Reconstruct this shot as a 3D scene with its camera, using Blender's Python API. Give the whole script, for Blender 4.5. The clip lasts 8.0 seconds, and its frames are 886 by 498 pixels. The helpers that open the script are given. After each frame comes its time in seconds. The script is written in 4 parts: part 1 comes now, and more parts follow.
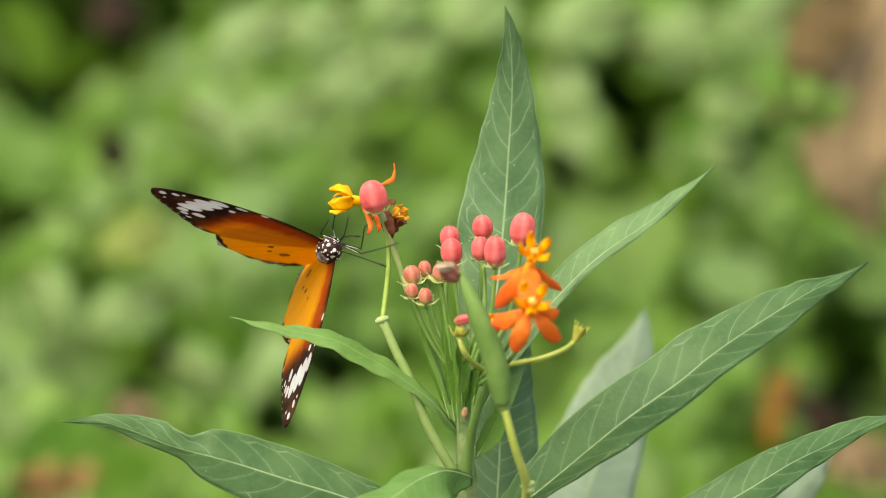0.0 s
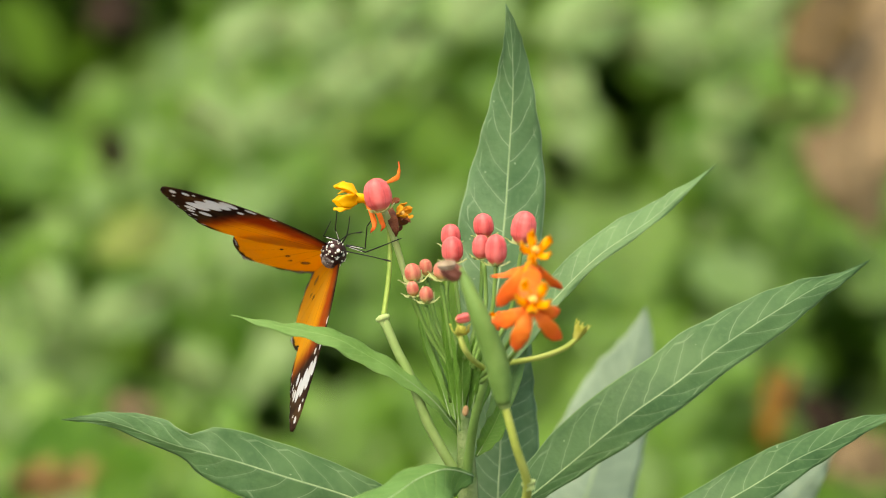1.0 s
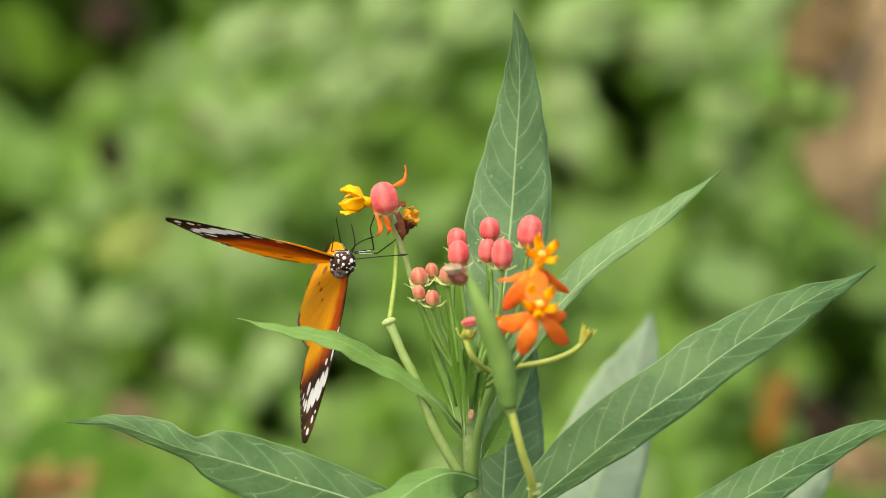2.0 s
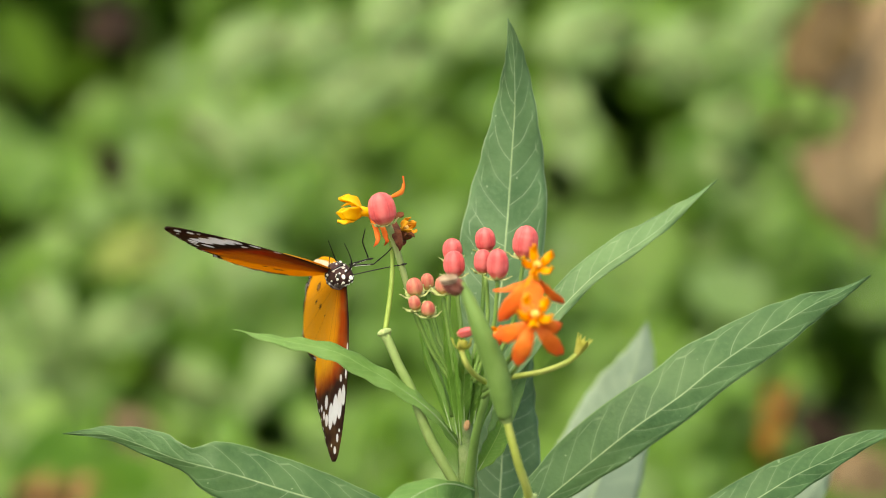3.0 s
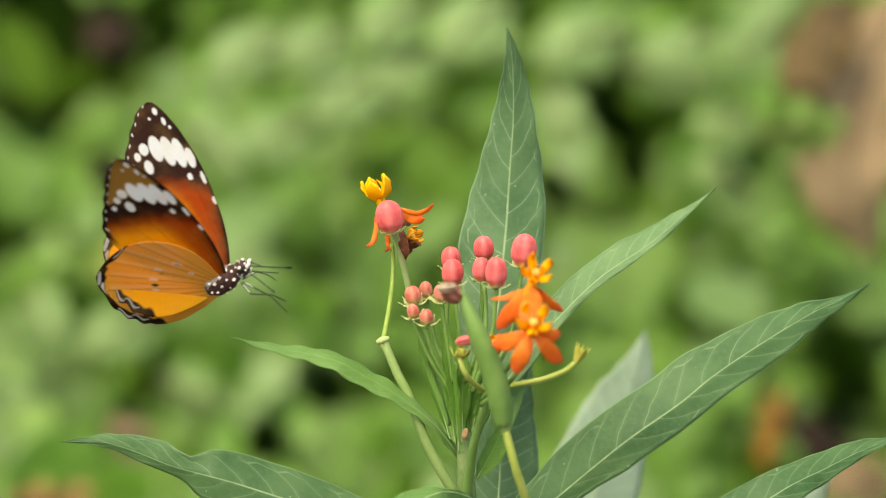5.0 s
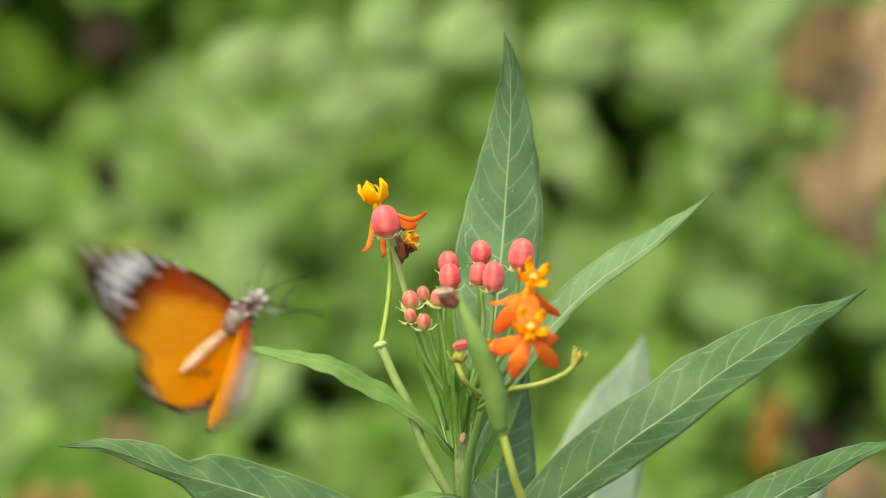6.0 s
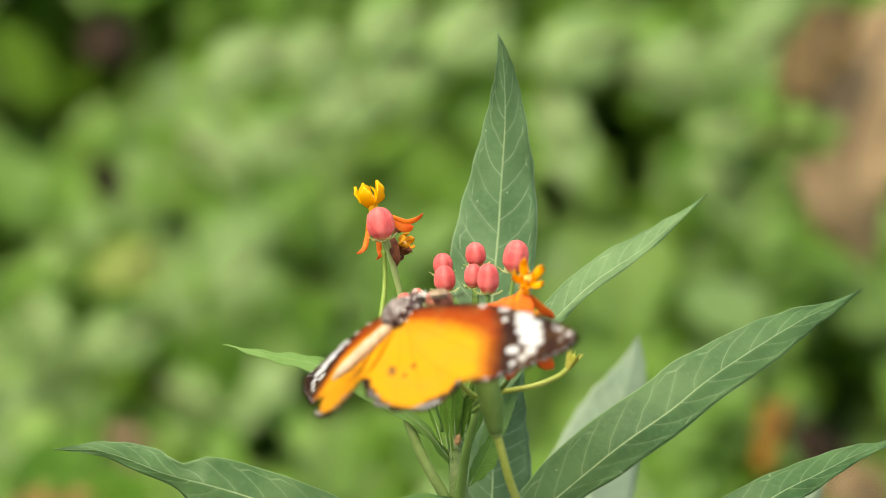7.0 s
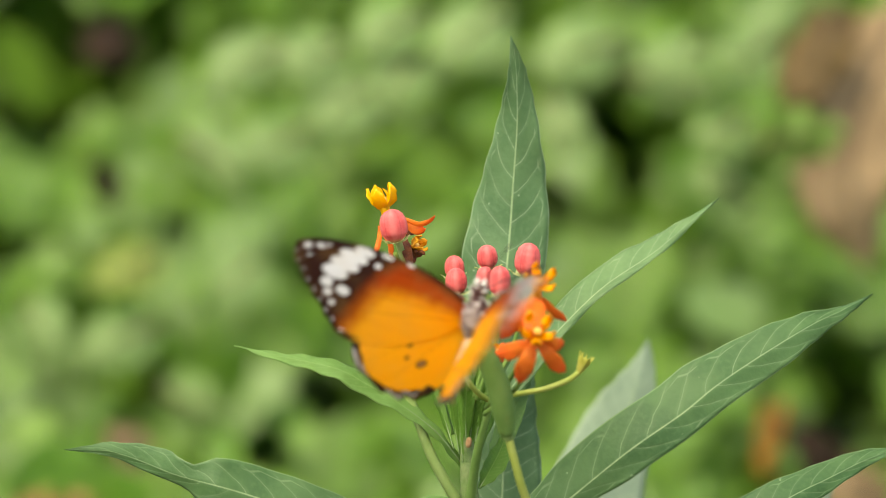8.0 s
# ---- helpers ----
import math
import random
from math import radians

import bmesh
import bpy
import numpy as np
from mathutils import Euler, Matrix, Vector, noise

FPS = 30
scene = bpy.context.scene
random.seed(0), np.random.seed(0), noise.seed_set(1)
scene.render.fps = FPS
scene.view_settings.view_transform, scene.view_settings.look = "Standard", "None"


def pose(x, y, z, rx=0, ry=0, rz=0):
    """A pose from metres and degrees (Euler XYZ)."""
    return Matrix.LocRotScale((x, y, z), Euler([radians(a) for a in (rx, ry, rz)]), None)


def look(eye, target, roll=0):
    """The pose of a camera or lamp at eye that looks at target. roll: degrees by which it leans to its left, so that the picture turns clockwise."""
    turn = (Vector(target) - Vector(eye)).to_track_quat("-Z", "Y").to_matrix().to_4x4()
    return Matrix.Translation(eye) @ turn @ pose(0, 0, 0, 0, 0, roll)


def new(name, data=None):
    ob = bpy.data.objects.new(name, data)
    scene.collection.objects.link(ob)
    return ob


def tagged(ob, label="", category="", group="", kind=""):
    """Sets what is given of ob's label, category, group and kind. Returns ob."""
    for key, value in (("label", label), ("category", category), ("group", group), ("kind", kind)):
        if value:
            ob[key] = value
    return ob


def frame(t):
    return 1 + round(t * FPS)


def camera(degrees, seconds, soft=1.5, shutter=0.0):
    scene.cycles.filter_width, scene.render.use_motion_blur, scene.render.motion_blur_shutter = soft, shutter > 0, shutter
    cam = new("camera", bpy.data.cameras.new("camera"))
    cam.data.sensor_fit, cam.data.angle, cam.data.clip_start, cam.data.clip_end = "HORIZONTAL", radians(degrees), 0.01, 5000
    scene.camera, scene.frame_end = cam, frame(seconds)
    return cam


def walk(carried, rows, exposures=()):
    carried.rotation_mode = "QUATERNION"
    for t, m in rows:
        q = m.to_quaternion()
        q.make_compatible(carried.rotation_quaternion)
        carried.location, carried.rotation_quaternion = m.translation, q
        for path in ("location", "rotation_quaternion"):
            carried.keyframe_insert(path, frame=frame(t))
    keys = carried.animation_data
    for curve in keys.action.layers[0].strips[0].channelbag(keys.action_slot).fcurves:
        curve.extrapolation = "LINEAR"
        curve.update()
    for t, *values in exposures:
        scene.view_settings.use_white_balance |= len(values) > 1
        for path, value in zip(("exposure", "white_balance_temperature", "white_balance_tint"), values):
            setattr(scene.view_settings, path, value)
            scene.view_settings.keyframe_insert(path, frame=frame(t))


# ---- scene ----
# ---------------------------------------------------------------- plan
# Line of sight: a long lens one metre off, looking slightly down at the flowering top of the plant.
DIST = 1.057                     # lens to the plant
SPAN = 0.185                     # width of the view at the plant
LENS = 2 * math.degrees(math.atan(SPAN / 2 / DIST))
TILT = radians(10)
CENTRE = Vector((0, 0, 0.45))    # middle of the view, above the ground
RIGHT = Vector((1, 0, 0))
UP = Vector((0, math.sin(TILT), math.cos(TILT)))
AWAY = Vector((0, math.cos(TILT), -math.sin(TILT)))
EYE = CENTRE - AWAY * DIST
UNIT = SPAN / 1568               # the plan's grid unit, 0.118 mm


def at(a, b, d=0.0):
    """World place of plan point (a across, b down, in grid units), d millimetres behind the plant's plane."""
    k = UNIT * (DIST + d / 1000) / DIST
    return CENTRE + RIGHT * ((a - 784) * k) + UP * ((441 - b) * k) + AWAY * (d / 1000)


# ---------------------------------------------------------------- camera
cam = camera(LENS, 8.0, soft=0.9, shutter=0.5)
cam.data.dof.use_dof = True
cam.data.dof.focus_distance = DIST + 0.006
cam.data.dof.aperture_fstop = 11.0

# seconds, drift of the aim across and up, in grid units
AIM = [(0.0, 0, 0), (0.5, 1.5, -3), (1.0, 1.5, -3.0), (1.5, 3, -2.5), (2.0, 3.5, 4), (2.5, 3.5, 13), (3.0, 4, 22.5), (3.5, 5.5, 27),
       (4.0, 7, 30), (4.5, 9, 33), (5.0, 10, 37), (5.5, 11.5, 41), (6.0, 12.5, 45), (6.5, 13, 46), (7.0, 12.5, 48.5), (7.5, 12, 52), (8.0, 12, 53)]
STEP = math.degrees(UNIT / DIST)
walk(cam, [(t, pose(*EYE, 90 - math.degrees(TILT) + v * STEP, 0, -h * STEP)) for t, h, v in AIM], exposures=[(0.0, 0.75, 7750, 2), (8.0, 0.75, 7750, 2)])

# ---------------------------------------------------------------- light
world = bpy.data.worlds.new("sky")
scene.world = world
world.use_nodes = True
sky = world.node_tree.nodes.new("ShaderNodeTexSky")
sky.sky_type = "NISHITA"
sky.sun_disc = False
sky.sun_elevation = radians(58)
sky.sun_rotation = radians(215)
sky.air_density, sky.dust_density, sky.ozone_density = 1.0, 3.0, 1.0
world.node_tree.links.new(sky.outputs[0], world.node_tree.nodes["Background"].inputs[0])
world.node_tree.nodes["Background"].inputs[1].default_value = 0.20
lamp = bpy.data.lights.new("sun", "SUN")
lamp.energy, lamp.angle, lamp.color = 2.2, radians(70), (1.0, 0.94, 0.82)
sun = new("sun", lamp)
sun.matrix_world = look((-0.6, -1.0, 2.0), (0, 0, 0))


# ---------------------------------------------------------------- materials
def material(name):
    m = bpy.data.materials.new(name)
    m.use_nodes = True
    return m, m.node_tree.nodes, m.node_tree.links, m.node_tree.nodes["Principled BSDF"]


def mixed(nodes, links, fac, a, b, blend="MIX"):
    """A colour mix node's result; fac, a and b are sockets or values."""
    n = nodes.new("ShaderNodeMix")
    n.data_type, n.blend_type = "RGBA", blend
    for socket, v in ((n.inputs[0], fac), (n.inputs[6], a), (n.inputs[7], b)):
        if isinstance(v, bpy.types.NodeSocket):
            links.new(v, socket)
        elif isinstance(v, tuple):
            socket.default_value = (*v, 1)
        else:
            socket.default_value = v
    return n.outputs[2]


def sums(nodes, links, op, *values):
    n = nodes.new("ShaderNodeMath")
    n.operation = op
    for socket, v in zip(n.inputs, values):
        if isinstance(v, bpy.types.NodeSocket):
            links.new(v, socket)
        else:
            socket.default_value = v
    return n.outputs[0]


def ramped(nodes, links, value, low, high):
    n = nodes.new("ShaderNodeMapRange")
    n.interpolation_type = "SMOOTHSTEP"
    links.new(value, n.inputs[0])
    n.inputs[1].default_value, n.inputs[2].default_value = low, high
    return n.outputs[0]


def noisy(nodes, links, scale, detail=3.0, rough=0.55):
    co = nodes.new("ShaderNodeTexCoord")
    n = nodes.new("ShaderNodeTexNoise")
    links.new(co.outputs["Object"], n.inputs["Vector"])
    n.inputs["Scale"].default_value, n.inputs["Detail"].default_value, n.inputs["Roughness"].default_value = scale, detail, rough
    return n.outputs["Fac"]


def bumped(nodes, links, bsdf, height, strength, distance):
    n = nodes.new("ShaderNodeBump")
    n.inputs["Strength"].default_value, n.inputs["Distance"].default_value = strength, distance
    links.new(height, n.inputs["Height"])
    links.new(n.outputs[0], bsdf.inputs["Normal"])


def sheer(nodes, links, bsdf, colour, amount):
    """Lets part of the light through a thin blade."""
    t = nodes.new("ShaderNodeBsdfTranslucent")
    if isinstance(colour, tuple):
        t.inputs[0].default_value = (*colour, 1)
    else:
        links.new(colour, t.inputs[0])
    mix = nodes.new("ShaderNodeMixShader")
    mix.inputs[0].default_value = amount
    links.new(bsdf.outputs[0], mix.inputs[1])
    links.new(t.outputs[0], mix.inputs[2])
    links.new(mix.outputs[0], nodes["Material Output"].inputs[0])


def leaf_material(name, dark, light, vein, pairs=14.0, slant=0.115, vein_amount=0.52, gloss=0.42, through_light=0.18):
    """Blade with pinnate veins laid out on the blade's own length (u) and breadth (v)."""
    m, n, l, b = material(name)
    uv = n.new("ShaderNodeUVMap")
    sep = n.new("ShaderNodeSeparateXYZ")
    l.new(uv.outputs[0], sep.inputs[0])
    along, across = sep.outputs[0], sums(n, l, "ABSOLUTE", sums(n, l, "SUBTRACT", sums(n, l, "MULTIPLY", sep.outputs[1], 2.0), 1.0))
    side = sums(n, l, "MULTIPLY", sums(n, l, "GREATER_THAN", sep.outputs[1], 0.5), 0.45)
    wob = noisy(n, l, 140.0, 2.0)
    lean = sums(n, l, "MULTIPLY", sums(n, l, "POWER", across, 1.35), slant)
    at_vein = sums(n, l, "ADD", sums(n, l, "MULTIPLY", sums(n, l, "SUBTRACT", along, lean), pairs), sums(n, l, "ADD", side, sums(n, l, "MULTIPLY", wob, 0.32)))
    saw = sums(n, l, "ABSOLUTE", sums(n, l, "SUBTRACT", sums(n, l, "FRACT", at_vein), 0.5))
    line = ramped(n, l, saw, 0.027, 0.004)
    # each vein has a strength of its own
    pick = n.new("ShaderNodeCombineXYZ")
    l.new(sums(n, l, "FLOOR", at_vein), pick.inputs[0])
    l.new(side, pick.inputs[1])
    rand = n.new("ShaderNodeTexWhiteNoise")
    l.new(pick.outputs[0], rand.inputs["Vector"])
    line = sums(n, l, "MULTIPLY", line, sums(n, l, "ADD", 0.4, sums(n, l, "MULTIPLY", rand.outputs["Value"], 0.6)))
    inner = ramped(n, l, across, 0.93, 0.70)
    line = sums(n, l, "MULTIPLY", line, inner)
    # the loop that joins the side veins near the margin
    loop = sums(n, l, "ABSOLUTE", sums(n, l, "SUBTRACT", across, sums(n, l, "ADD", 0.74, sums(n, l, "MULTIPLY", saw, 0.22))))
    line = sums(n, l, "MAXIMUM", line, sums(n, l, "MULTIPLY", ramped(n, l, loop, 0.03, 0.008), sums(n, l, "MULTIPLY", ramped(n, l, wob, 0.45, 0.6), 0.6)))
    blotch = noisy(n, l, 90.0, 4.0)
    fine = noisy(n, l, 900.0, 3.0)
    base = mixed(n, l, ramped(n, l, blotch, 0.3, 0.7), dark, light)
    base = mixed(n, l, sums(n, l, "MULTIPLY", ramped(n, l, fine, 0.45, 0.72), 0.5), base, light)
    # broad pale halo beside each vein, then the vein itself
    halo = sums(n, l, "MULTIPLY", ramped(n, l, saw, 0.22, 0.0), 0.06)
    base = mixed(n, l, halo, base, vein)
    specks = ramped(n, l, noisy(n, l, 620.0, 1.0), 0.76, 0.80)
    colour = mixed(n, l, sums(n, l, "MULTIPLY", line, vein_amount), base, vein)
    rib = sums(n, l, "MULTIPLY", ramped(n, l, across, 0.040, 0.010), 0.55)
    colour = mixed(n, l, rib, colour, vein)
    colour = mixed(n, l, sums(n, l, "MULTIPLY", specks, 0.5), colour, vein)
    colour = mixed(n, l, sums(n, l, "MULTIPLY", ramped(n, l, across, 0.955, 0.985), 0.4), colour, vein)
    l.new(colour, b.inputs["Base Color"])
    l.new(sums(n, l, "ADD", gloss, sums(n, l, "MULTIPLY", blotch, 0.16)), b.inputs["Roughness"])
    b.inputs["Specular IOR Level"].default_value = 0.28
    # the blade swells between its veins
    pucker = noisy(n, l, 330.0, 2.0)
    relief = sums(n, l, "SUBTRACT", sums(n, l, "MULTIPLY", fine, 0.45), sums(n, l, "MULTIPLY", line, 0.1))
    relief = sums(n, l, "ADD", relief, sums(n, l, "ADD", sums(n, l, "MULTIPLY", ramped(n, l, saw, 0.0, 0.2), 0.10), sums(n, l, "MULTIPLY", pucker, 0.7)))
    bumped(n, l, b, relief, 0.5, 0.0005)
    sheer(n, l, b, colour, through_light)
    return m


def plain_material(name, a, b2, scale=300.0, rough=0.5, bump=0.3, depth=0.0003, through_light=0.0, metallic=0.0, tips=None):
    """Two-toned surface; tips = (colour, low, high) tints along u."""
    m, n, l, b = material(name)
    f = noisy(n, l, scale, 4.0)
    colour = mixed(n, l, ramped(n, l, f, 0.3, 0.7), a, b2)
    if tips:
        uv = n.new("ShaderNodeUVMap")
        sep = n.new("ShaderNodeSeparateXYZ")
        l.new(uv.outputs[0], sep.inputs[0])
        colour = mixed(n, l, ramped(n, l, sep.outputs[0], tips[1], tips[2]), colour, tips[0])
    l.new(colour, b.inputs["Base Color"])
    b.inputs["Roughness"].default_value = rough
    b.inputs["Metallic"].default_value = metallic
    b.inputs["Specular IOR Level"].default_value = 0.22
    fine = noisy(n, l, scale * 5, 3.0)
    bumped(n, l, b, sums(n, l, "ADD", f, fine), bump, depth)
    if through_light:
        sheer(n, l, b, colour, through_light)
    return m


LEAF = leaf_material("milkweed_blade", (0.046, 0.112, 0.035), (0.078, 0.158, 0.054), (0.30, 0.41, 0.22), vein_amount=0.45)
LEAF_SIDE = leaf_material("milkweed_side_blade", (0.085, 0.172, 0.060), (0.130, 0.232, 0.088), (0.33, 0.44, 0.25))
THIN_STALK = plain_material("thin_stalk_skin", (0.20, 0.30, 0.05), (0.27, 0.36, 0.08), 200, 0.5)
BROWN_BUD = plain_material("brown_bud_skin", (0.22, 0.12, 0.05), (0.38, 0.24, 0.12), 500, 0.7)
DRY_PALE = plain_material("papery_tip", (0.24, 0.16, 0.10), (0.46, 0.36, 0.26), 520, 0.8, 0.5, 0.0005)
LEAF_TOP = leaf_material("milkweed_upper_blade", (0.070, 0.150, 0.058), (0.108, 0.202, 0.084), (0.36, 0.47, 0.29), vein_amount=0.62)
LEAF_PALE = leaf_material("milkweed_blade_underside", (0.175, 0.25, 0.165), (0.22, 0.30, 0.205), (0.42, 0.52, 0.36), vein_amount=0.35)
LEAF_YOUNG = leaf_material("milkweed_young_blade", (0.105, 0.220, 0.050), (0.152, 0.295, 0.080), (0.29, 0.43, 0.14), pairs=18, vein_amount=0.35, through_light=0.3)
LEAF_BRIGHT = leaf_material("milkweed_tender_blade", (0.085, 0.205, 0.022), (0.135, 0.285, 0.040), (0.27, 0.42, 0.12), pairs=16, vein_amount=0.3, through_light=0.35)
LEAF_ARCH = leaf_material("milkweed_arching_blade", (0.148, 0.295, 0.064), (0.210, 0.378, 0.104), (0.36, 0.50, 0.20), pairs=18, vein_amount=0.3, through_light=0.42)
MIDRIB = plain_material("midrib", (0.22, 0.32, 0.15), (0.30, 0.40, 0.20), 400, 0.5)
STEM = plain_material("stem_skin", (0.105, 0.205, 0.04), (0.165, 0.27, 0.065), 160, 0.5)
PALE_STALK = plain_material("pale_stalk_skin", (0.30, 0.39, 0.14), (0.39, 0.47, 0.20), 200, 0.5)
YELLOW_STALK = plain_material("yellow_stalk_skin", (0.32, 0.385, 0.07), (0.41, 0.455, 0.115), 200, 0.5)
POD = plain_material("pod_skin", (0.125, 0.225, 0.052), (0.175, 0.29, 0.078), 160, 0.5)
STEM_OLD = plain_material("stem_skin_scurfy", (0.145, 0.235, 0.07), (0.24, 0.31, 0.13), 420, 0.65, 0.6, 0.0006)
PEDICEL = plain_material("pedicel_skin", (0.20, 0.30, 0.085), (0.27, 0.365, 0.13), 200, 0.5)


def bud_material(name, dark, light, pale, foot=0.16):
    """Five closed petals: a darker seam between neighbours, paler ridges, a greenish foot."""
    m, n, l, b = material(name)
    uv = n.new("ShaderNodeUVMap")
    sep = n.new("ShaderNodeSeparateXYZ")
    l.new(uv.outputs[0], sep.inputs[0])
    f = noisy(n, l, 420.0, 4.0)
    wave = sums(n, l, "ABSOLUTE", sums(n, l, "SUBTRACT", sums(n, l, "FRACT", sums(n, l, "ADD", sums(n, l, "MULTIPLY", sep.outputs[1], 5.0), sums(n, l, "MULTIPLY", f, 0.12))), 0.5))
    colour = mixed(n, l, ramped(n, l, f, 0.3, 0.7), dark, light)
    colour = mixed(n, l, sums(n, l, "MULTIPLY", ramped(n, l, wave, 0.32, 0.05), 0.26), colour, pale)
    colour = mixed(n, l, sums(n, l, "MULTIPLY", ramped(n, l, wave, 0.44, 0.5), 0.36), colour, tuple(c * 0.55 for c in dark))
    colour = mixed(n, l, sums(n, l, "MULTIPLY", ramped(n, l, sep.outputs[0], foot, 0.0), 0.7), colour, (0.50, 0.46, 0.16))
    l.new(colour, b.inputs["Base Color"])
    b.inputs["Roughness"].default_value = 0.58
    b.inputs["Specular IOR Level"].default_value = 0.3
    bumped(n, l, b, sums(n, l, "SUBTRACT", noisy(n, l, 1600.0, 3.0), sums(n, l, "MULTIPLY", wave, 1.5)), 0.3, 0.0002)
    sheer(n, l, b, colour, 0.12)
    return m


BUD = bud_material("bud_skin", (0.64, 0.078, 0.082), (0.75, 0.150, 0.148), (0.82, 0.30, 0.27))
BUD_SMALL = bud_material("small_bud_skin", (0.52, 0.095, 0.075), (0.64, 0.21, 0.15), (0.66, 0.40, 0.22), 0.55)
SEPAL = plain_material("sepal_skin", (0.42, 0.42, 0.06), (0.56, 0.53, 0.12), 300, 0.55, 0.3, 0.0003, 0.2)
SEPAL_PALE = plain_material("bud_sepal_skin", (0.38, 0.44, 0.15), (0.52, 0.55, 0.26), 300, 0.55, 0.3, 0.0003, 0.2)
PETAL = plain_material("petal_skin", (0.86, 0.155, 0.018), (0.94, 0.25, 0.035), 220, 0.5, 0.35, 0.0003, 0.25, tips=((0.86, 0.13, 0.025), 0.5, 1.0))
HOOD = plain_material("corona_hood_skin", (0.90, 0.31, 0.006), (0.96, 0.45, 0.012), 260, 0.45, 0.3, 0.0003, 0.2)
HOOD_YELLOW = plain_material("corona_hood_yellow", (0.92, 0.46, 0.006), (0.98, 0.58, 0.02), 260, 0.45, 0.3, 0.0003, 0.25)
HOOD_OLD = plain_material("corona_hood_wilting", (0.55, 0.20, 0.008), (0.78, 0.36, 0.02), 300, 0.6, 0.5, 0.0005)
STIGMA = plain_material("stigma_disc", (0.82, 0.46, 0.08), (0.90, 0.60, 0.18), 300, 0.5)
WILTED = plain_material("wilted_petal", (0.07, 0.018, 0.008), (0.17, 0.05, 0.016), 300, 0.75, 0.7, 0.0008)
DRY = plain_material("dry_tip", (0.10, 0.02, 0.02), (0.34, 0.13, 0.09), 520, 0.8, 0.6, 0.0006)
BLACK = plain_material("insect_black", (0.006, 0.005, 0.005), (0.02, 0.016, 0.013), 900, 0.45)
CREAM = plain_material("insect_white_scales", (0.72, 0.70, 0.66), (0.85, 0.83, 0.78), 900, 0.7)
THORAX = plain_material("insect_thorax", (0.028, 0.010, 0.010), (0.075, 0.032, 0.028), 900, 0.6)
ABDOMEN = plain_material("insect_abdomen", (0.44, 0.30, 0.18), (0.58, 0.44, 0.31), 700, 0.7)
SOIL = plain_material("soil", (0.05, 0.042, 0.03), (0.09, 0.078, 0.058), 14, 0.95, 0.8, 0.02)


# ---------------------------------------------------------------- mesh helpers
def smooth_line(points, steps=8):
    """Catmull-Rom line through points."""
    pts = [Vector(p) for p in points]
    pts = [pts[0] * 2 - pts[1]] + pts + [pts[-1] * 2 - pts[-2]]
    out = []
    for i in range(1, len(pts) - 2):
        p0, p1, p2, p3 = pts[i - 1:i + 3]
        for s in range(steps):
            t = s / steps
            out.append(0.5 * (2 * p1 + (p2 - p0) * t + (2 * p0 - 5 * p1 + 4 * p2 - p3) * t * t + (3 * p1 - p0 - 3 * p2 + p3) * t ** 3))
    out.append(pts[-2])
    return out


def even_line(points, n):
    """n + 1 places at even steps along the smooth line through points."""
    fine = smooth_line(points, 12)
    run = [0.0]
    for p, q in zip(fine, fine[1:]):
        run.append(run[-1] + (q - p).length)
    out, j = [], 0
    for i in range(n + 1):
        want = run[-1] * i / n
        while j < len(run) - 2 and run[j + 1] < want:
            j += 1
        f = (want - run[j]) / max(run[j + 1] - run[j], 1e-9)
        out.append(fine[j].lerp(fine[j + 1], f))
    return out


def profile(knots, u):
    """Smooth value at u from (u, value) knots."""
    for (u0, v0), (u1, v1) in zip(knots, knots[1:]):
        if u <= u1:
            f = (u - u0) / (u1 - u0)
            f = f * f * (3 - 2 * f) if v0 and v1 else f
            return v0 + (v1 - v0) * f
    return knots[-1][1]


def finish(name, bm, mat, parent=None, label="", smooth=True):
    bmesh.ops.recalc_face_normals(bm, faces=bm.faces)
    me = bpy.data.meshes.new(name)
    bm.to_mesh(me)
    bm.free()
    for p in me.polygons:
        p.use_smooth = smooth
    for mm in mat if isinstance(mat, (list, tuple)) else (mat,):
        me.materials.append(mm)
    ob = new(name, me)
    if parent is not None:
        ob.parent = parent
        ob.matrix_parent_inverse = parent.matrix_world.inverted() if parent.type == "EMPTY" else Matrix.Identity(4)
    if label:
        ob["label"] = label
    return ob


def part(name, bm, mat, parent, label="", smooth=True):
    return finish(name, bm, mat, parent, label, smooth)


def tube(line, radii, sides=10, bm=None, cap=True):
    """A round rod along line; radii are metres per place or (u, r) knots."""
    bm = bm or bmesh.new()
    n = len(line)
    rr = [profile(radii, i / (n - 1)) for i in range(n)] if isinstance(radii[0], tuple) else radii
    ref = Vector((0.31, 0.87, 0.4)).normalized()
    rings = []
    for i, p in enumerate(line):
        t = (line[min(i + 1, n - 1)] - line[max(i - 1, 0)]).normalized()
        s = t.cross(ref).normalized() if i == 0 else (s - t * s.dot(t)).normalized()
        w = t.cross(s)
        rings.append([bm.verts.new(p + (s * math.cos(k * math.tau / sides) + w * math.sin(k * math.tau / sides)) * max(rr[i], 1e-5)) for k in range(sides)])
    for a, b in zip(rings, rings[1:]):
        for k in range(sides):
            bm.faces.new((a[k], a[(k + 1) % sides], b[(k + 1) % sides], b[k]))
    if cap:
        bm.faces.new(rings[0])
        bm.faces.new(rings[-1])
    return bm


